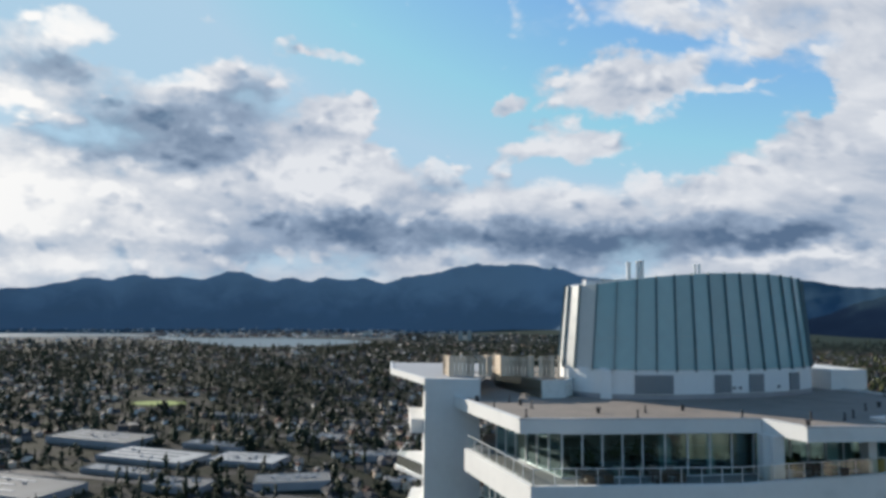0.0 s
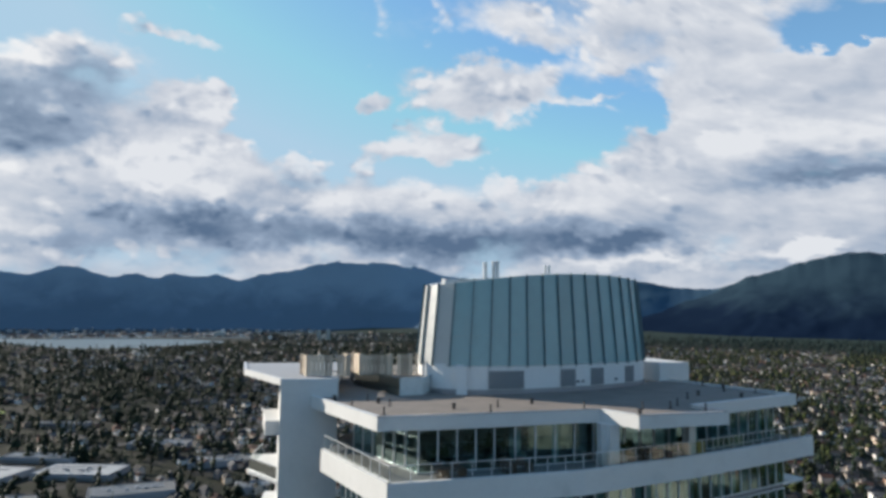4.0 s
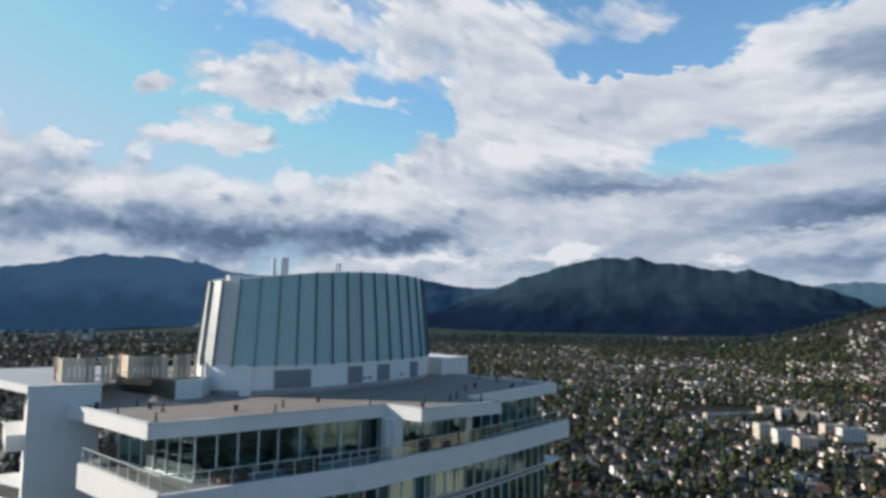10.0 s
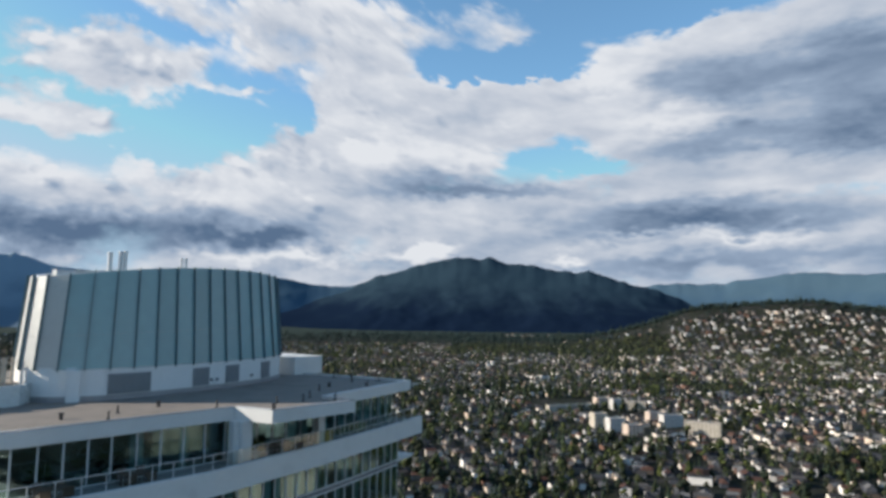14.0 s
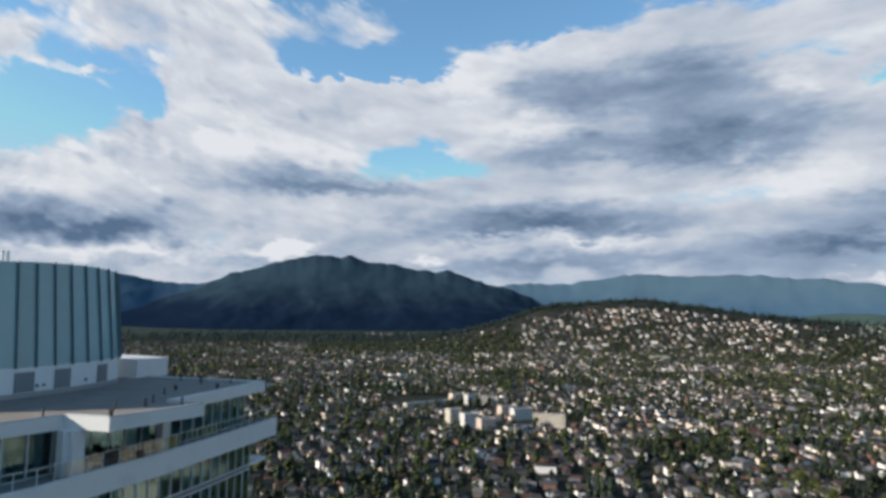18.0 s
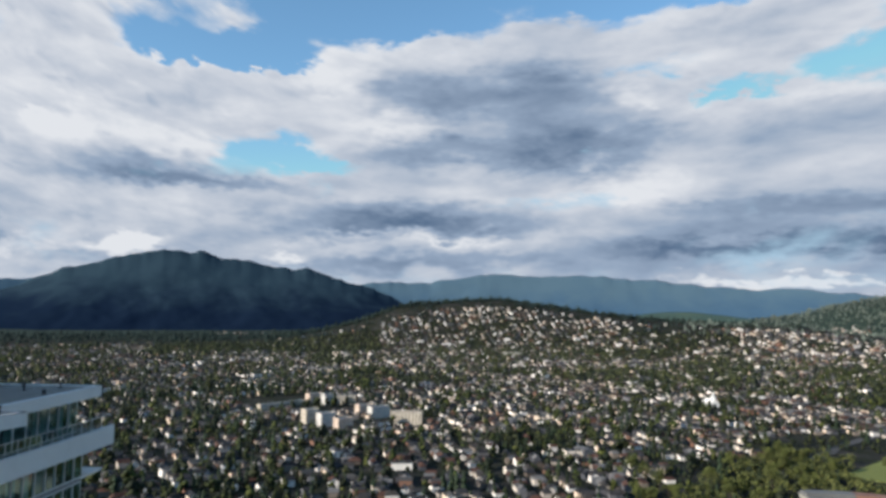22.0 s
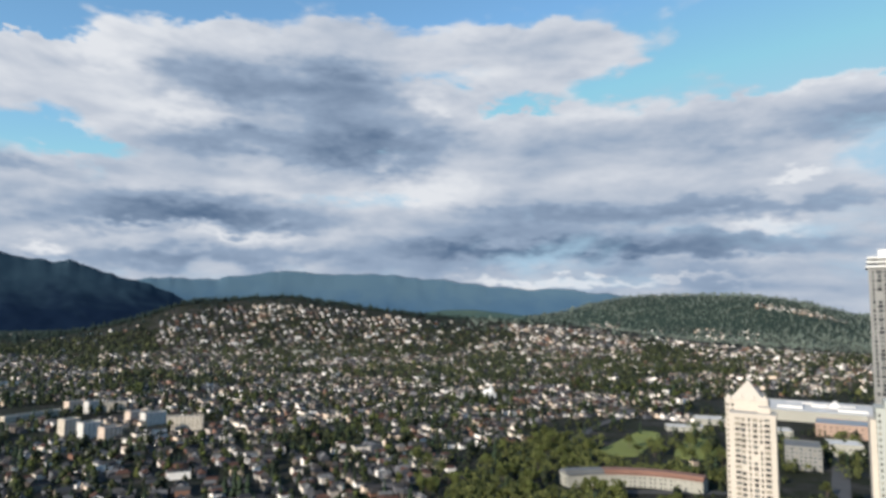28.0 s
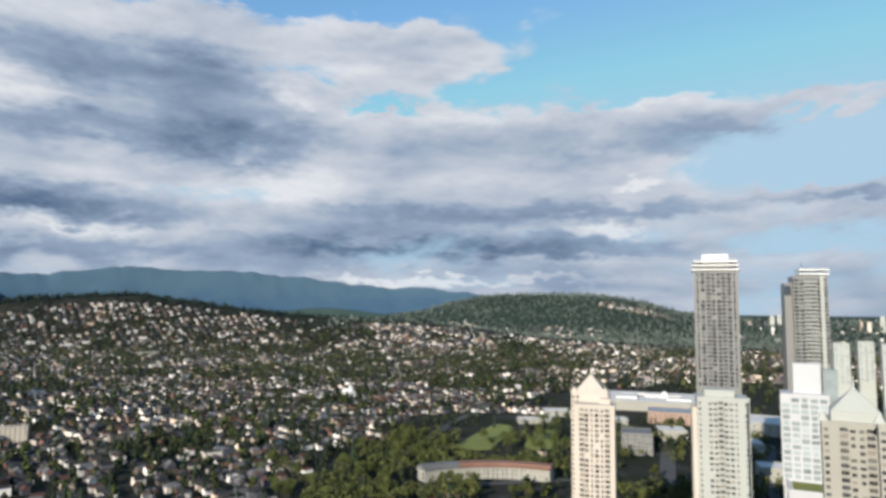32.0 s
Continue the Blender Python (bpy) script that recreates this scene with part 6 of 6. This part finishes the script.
for az, r, w, d, h in ((-112.3, 760, 40, 26, 9), (-117.0, 690, 30, 30, 14), (-122.0, 660, 44, 30, 12), (-124.8, 560, 34, 24, 14), (-108.5, 820, 60, 30, 8), (-106.0, 760, 46, 22, 6)):
    x, y = at_az(az, r)
    block("low_shop", "low flat-roofed shop building", "shop", x, y, az + 10, w, d, h, BEIGE, MALL_ROOF, 2, 6, group="low shops by the mall")

# the curved low-rise by the park
curve = thing("curved_apartments", "curved four-storey apartment building with a red-brown roof", "apartment building", at=(0, 0, 0))
pane = flat_pane(1.9, 1.4)
pane.materials.append(DARK_GLASS)
arc = [at_az(-99.4 - 0.80 * i, 668 - 0.7 * (i - 5) ** 2 * 0.4) for i in range(-4, 11)]
for i, (a, b) in enumerate(zip(arc[:-1], arc[1:])):
    part("wall", bar(a, b, 17, PLAIN - 6, PLAIN + 12.5), BEIGE, curve)
    roof = part("roof", bar(a, b, 19, PLAIN + 12.5, PLAIN + 13.6), DULL_ROOF if i < 4 else RED_ROOF, curve)
    part("ridge", bar(a, b, 11, PLAIN + 13.6, PLAIN + 16.2), DULL_ROOF if i < 4 else RED_ROOF, roof)
    p = Vector(a).lerp(Vector(b), 0.5)
    d = (Vector(b) - Vector(a)).normalized()
    n_in = -p.normalized()
    for k in range(3):
        for s in (-2.6, 2.6):
            ob = new("window", pane)
            q = p + d * s + n_in * 8.55
            ob.parent, ob.location, ob.rotation_euler = curve, (q.x, q.y, PLAIN + 1.6 + k * 3.8), (0, 0, math.atan2(n_in.y, n_in.x) + math.pi / 2)

# lawns of the park: corners as azimuth and distance
for corners in ([(-99.2, 808), (-100.1, 858), (-101.3, 912), (-102.6, 973), (-104.0, 958), (-103.7, 896), (-102.9, 849), (-102.1, 799)],
                [(-105.1, 819), (-105.8, 902), (-107.0, 940), (-108.0, 935), (-108.2, 828), (-106.6, 803)]):
    corners = [Vector(at_az(*c)) for c in corners]
    ring, n = [], len(corners)
    for i in range(n):
        p0, p1, p2, p3 = (corners[(i + k) % n] for k in (-1, 0, 1, 2))
        for u in (0.0, 0.25, 0.5, 0.75):
            ring.append(tuple(0.5 * (2 * p1 + (p2 - p0) * u + (2 * p0 - 5 * p1 + 4 * p2 - p3) * u * u + (3 * p1 - p0 - 3 * p2 + p3) * u ** 3)))
    z = max(float(land(px, py)) for px, py in ring) + 0.4
    tagged(part("lawn", prism(ring, z - 8, z), LAWN), "mown green park lawn", "lawn", kind="structure")


def road(points, wide, name="road"):
    """A street that lies on the ground."""
    points = [(p[0] * K, p[1] * K) for p in points]
    verts, faces = [], []
    pts = []
    for a, b in zip(points[:-1], points[1:]):
        steps = max(1, int(math.dist(a, b) / 20))
        pts += [(a[0] + (b[0] - a[0]) * i / steps, a[1] + (b[1] - a[1]) * i / steps) for i in range(steps)]
    pts.append(points[-1])
    for i, p in enumerate(pts):
        a, b = Vector(pts[max(i - 1, 0)]), Vector(pts[min(i + 1, len(pts) - 1)])
        d = (b - a).normalized()
        n = Vector((-d.y, d.x)) * wide / 2
        for q in (Vector(p) - n, Vector(p) + n):
            verts.append((q.x, q.y, float(land(q.x, q.y)) + 0.5))
    k = len(pts)
    faces = np.array([[2 * i, 2 * i + 1, 2 * i + 3, 2 * i + 2] for i in range(k - 1)])
    tagged(bulk(name, np.array(verts), [faces], [ASPHALT]), "grey asphalt street", "road", kind="structure")


road([at_az(-116.5, 380), at_az(-116.8, 780)], 16)
road([at_az(-124.2, 330), at_az(-124.0, 700)], 18)
road([at_az(-90, 470), at_az(-99, 760), at_az(-106, 1100)], 14)
road([at_az(-84, 430), at_az(-100, 480), at_az(-112, 520)], 12)

# flats among the houses: azimuth, distance, turn to the street, width, depth, height
for i, (az, r, turn, w, d, h) in enumerate([(-56.5, 1003, 30, 21, 16, 26), (-57.8, 974, 30, 22, 15, 24), (-59.3, 931, 30, 23, 15, 23), (-64.7, 983, -6, 46, 14, 24), (-62.3, 1047, 30, 32, 15, 22), (-61.0, 1073, 30, 24, 15, 21), (-54.1, 1157, 34, 87, 10, 12), (-58.1, 1188, 30, 26, 14, 23), (-56.8, 1211, 30, 27, 15, 21), (-59.2, 1191, 0, 46, 14, 19)]):
    x, y = at_az(az, r)
    h = h * 0.78
    block("apartment_block", "pale rendered flat-roofed apartment block", "apartment building", x / K, y / K, az + turn, w / 1.15, d / 1.15, h, APARTMENT[i % 3], DULL_ROOF, max(2, int(h / 3.4)), max(3, int(w / 5)), group="apartment blocks among houses")
hall = block("sports_hall", "long white hall far off among the houses", "hall", 1660, 480, -75, 62, 30, 9, BEIGE, DULL_ROOF)
church = thing("church", "white church with a pointed steeple", "church", at=(968 * K, 2 * K, float(land(968 * K, 2 * K))), turn=-60)
part("nave", box(-8, 8, -14, 14, -3, 8), PANEL, church)
part("roof", roof_solid(16, 28, 8, 6, 0), PALE_TRIM, church)
part("steeple", pyramid(7, 7, 12, 27, 0, -8), PANEL, church)

# warehouses and the bright field to the west
for x, y, turn, w, d, h, roof in ((-236, 548, -18, 96, 44, 6, SHED_ROOF), (-155, 540, -14, 66, 36, 6, SHED_ROOF), (-312, 612, -18, 104, 46, 9, DULL_ROOF), (-300, 452, -18, 130, 50, 7, DULL_ROOF),
                                  (-105, 474, 12, 60, 30, 7, DULL_ROOF), (-180, 462, -10, 50, 26, 6, DULL_ROOF), (-240, 500, -18, 70, 18, 5, DULL_ROOF), (-420, 560, -18, 60, 40, 7, DULL_ROOF), (-240, 770, -10, 60, 14, 5, SHED_ROOF),
                                  (-200, 596, -16, 70, 20, 6, DULL_ROOF), (-60, 560, 8, 54, 26, 6, DULL_ROOF), (-120, 640, -8, 60, 24, 6, DULL_ROOF), (-20, 480, 14, 44, 22, 6, DULL_ROOF)):
    hall = block("warehouse", "low industrial hall with a flat pale roof", "warehouse", x, y, turn, w, d, h, GREY_SHED, roof, group="industrial halls")
    for k in range(5):
        u, q = rng.uniform(-w * 0.4, w * 0.4), rng.uniform(-d * 0.35, d * 0.35)
        part("roof_unit", box(u - 1.6, u + 1.6, q - 1.2, q + 1.2, h, h + 1.7), FLASHING, hall)
    for k in range(3 if w > 55 else 2):
        q = (k + 0.7) / 3.4 * d - d / 2
        part("skylight_strip", box(-w * 0.52, w * rng.uniform(0.1, 0.5), q - 1.3, q + 1.3, h + 0.1, h + 0.5), DULL_ROOF if roof is SHED_ROOF else FLASHING, hall)
    if w > 60:
        part("loading_front", box(-w * 0.56, w * 0.56, -d * 0.575 - 2.2, -d * 0.575, 2.8, 3.3), DULL_ROOF, hall)
ring = [(-372 * K + 48 * math.cos(a), 872 * K + 26 * math.sin(a)) for a in np.linspace(0, 2 * math.pi, 30, endpoint=False)]
z = max(float(land(px, py)) for px, py in ring) + 0.4
tagged(part("sports_field", prism(ring, z - 8, z), FIELD), "bright green sports field among dark trees", "field", kind="structure")
road([(-420, 520), (-250, 490), (-60, 430)], 16)
road([(-200, 640), (-60, 700), (60, 900)], 14)


# pale far-off streets and blocks across the inlet and on the slopes
fx, fy, fz, fw, fh = [], [], [], [], []
for a0, a1, r0, r1, count, tall in ((-2, 40, 4150, 4480, 420, 5), (3, 24, 3430, 3900, 420, 6), (-14, 4, 3050, 3700, 300, 7), (-117.5, -111.5, 3980, 4080, 120, 8), (-101, -93, 3600, 3800, 150, 8), (-58, -48, 3600, 3720, 60, 8),
                                    (-109, -103.5, 4240, 4275, 16, 9), (-112, -100, 3350, 3650, 160, 8), (-134, -122, 3500, 4300, 60, 22)):
    for _ in range(count):
        a, r = radians(rng.uniform(a0, a1)), rng.uniform(r0, r1)
        fx.append(-r * math.sin(a)), fy.append(r * math.cos(a)), fw.append(rng.uniform(6, 15) * (1.0 if a0 > -30 or a0 < -121 else 0.62)), fh.append(rng.gamma(2.0, tall / 3) * (1.0 if a0 > -30 or a0 < -121 else 0.5))
fx, fy, fw, fh = (np.array(q) for q in (fx, fy, fw, fh))
v, f, ids = house_mesh(fx, fy, land(fx, fy) + 1, fw, fw * rng.uniform(0.6, 1.4, len(fx)), fh + 3, np.full(len(fx), 0.6), rng.uniform(0, 3.1, len(fx)), np.zeros(len(fx)))
tagged(bulk("far_blocks", v, f, [HOUSE_WALL, HOUSE_ROOF], ids), "pale far-off buildings on the slopes and the far shore", "buildings", kind="stuff")
for az, r, high, w in ((-1.6, 3000, 46, 20), (-2.4, 3010, 50, 18), (6.5, 3550, 20, 60), (-8.9, 1500, 40, 22), (-125.2, 4300, 55, 22), (-124.7, 4300, 48, 26), (-132.8, 4200, 60, 26), (-131.9, 4200, 66, 24)):
    x, y = at_az(az, r)
    g = float(land(x, y))
    t = thing("far_tower", "pale tower block far away", "tower", "far tower blocks", (x, y, g), az)
    part("body", soft_box(-w / 2, w / 2, -w / 2, w / 2, -5, high, 0.3), PALE_GREEN, t)
    part("roof_house", box(-w / 4, w / 4, -w / 4, w / 4, high, high + 5), PALE_GREEN, t)
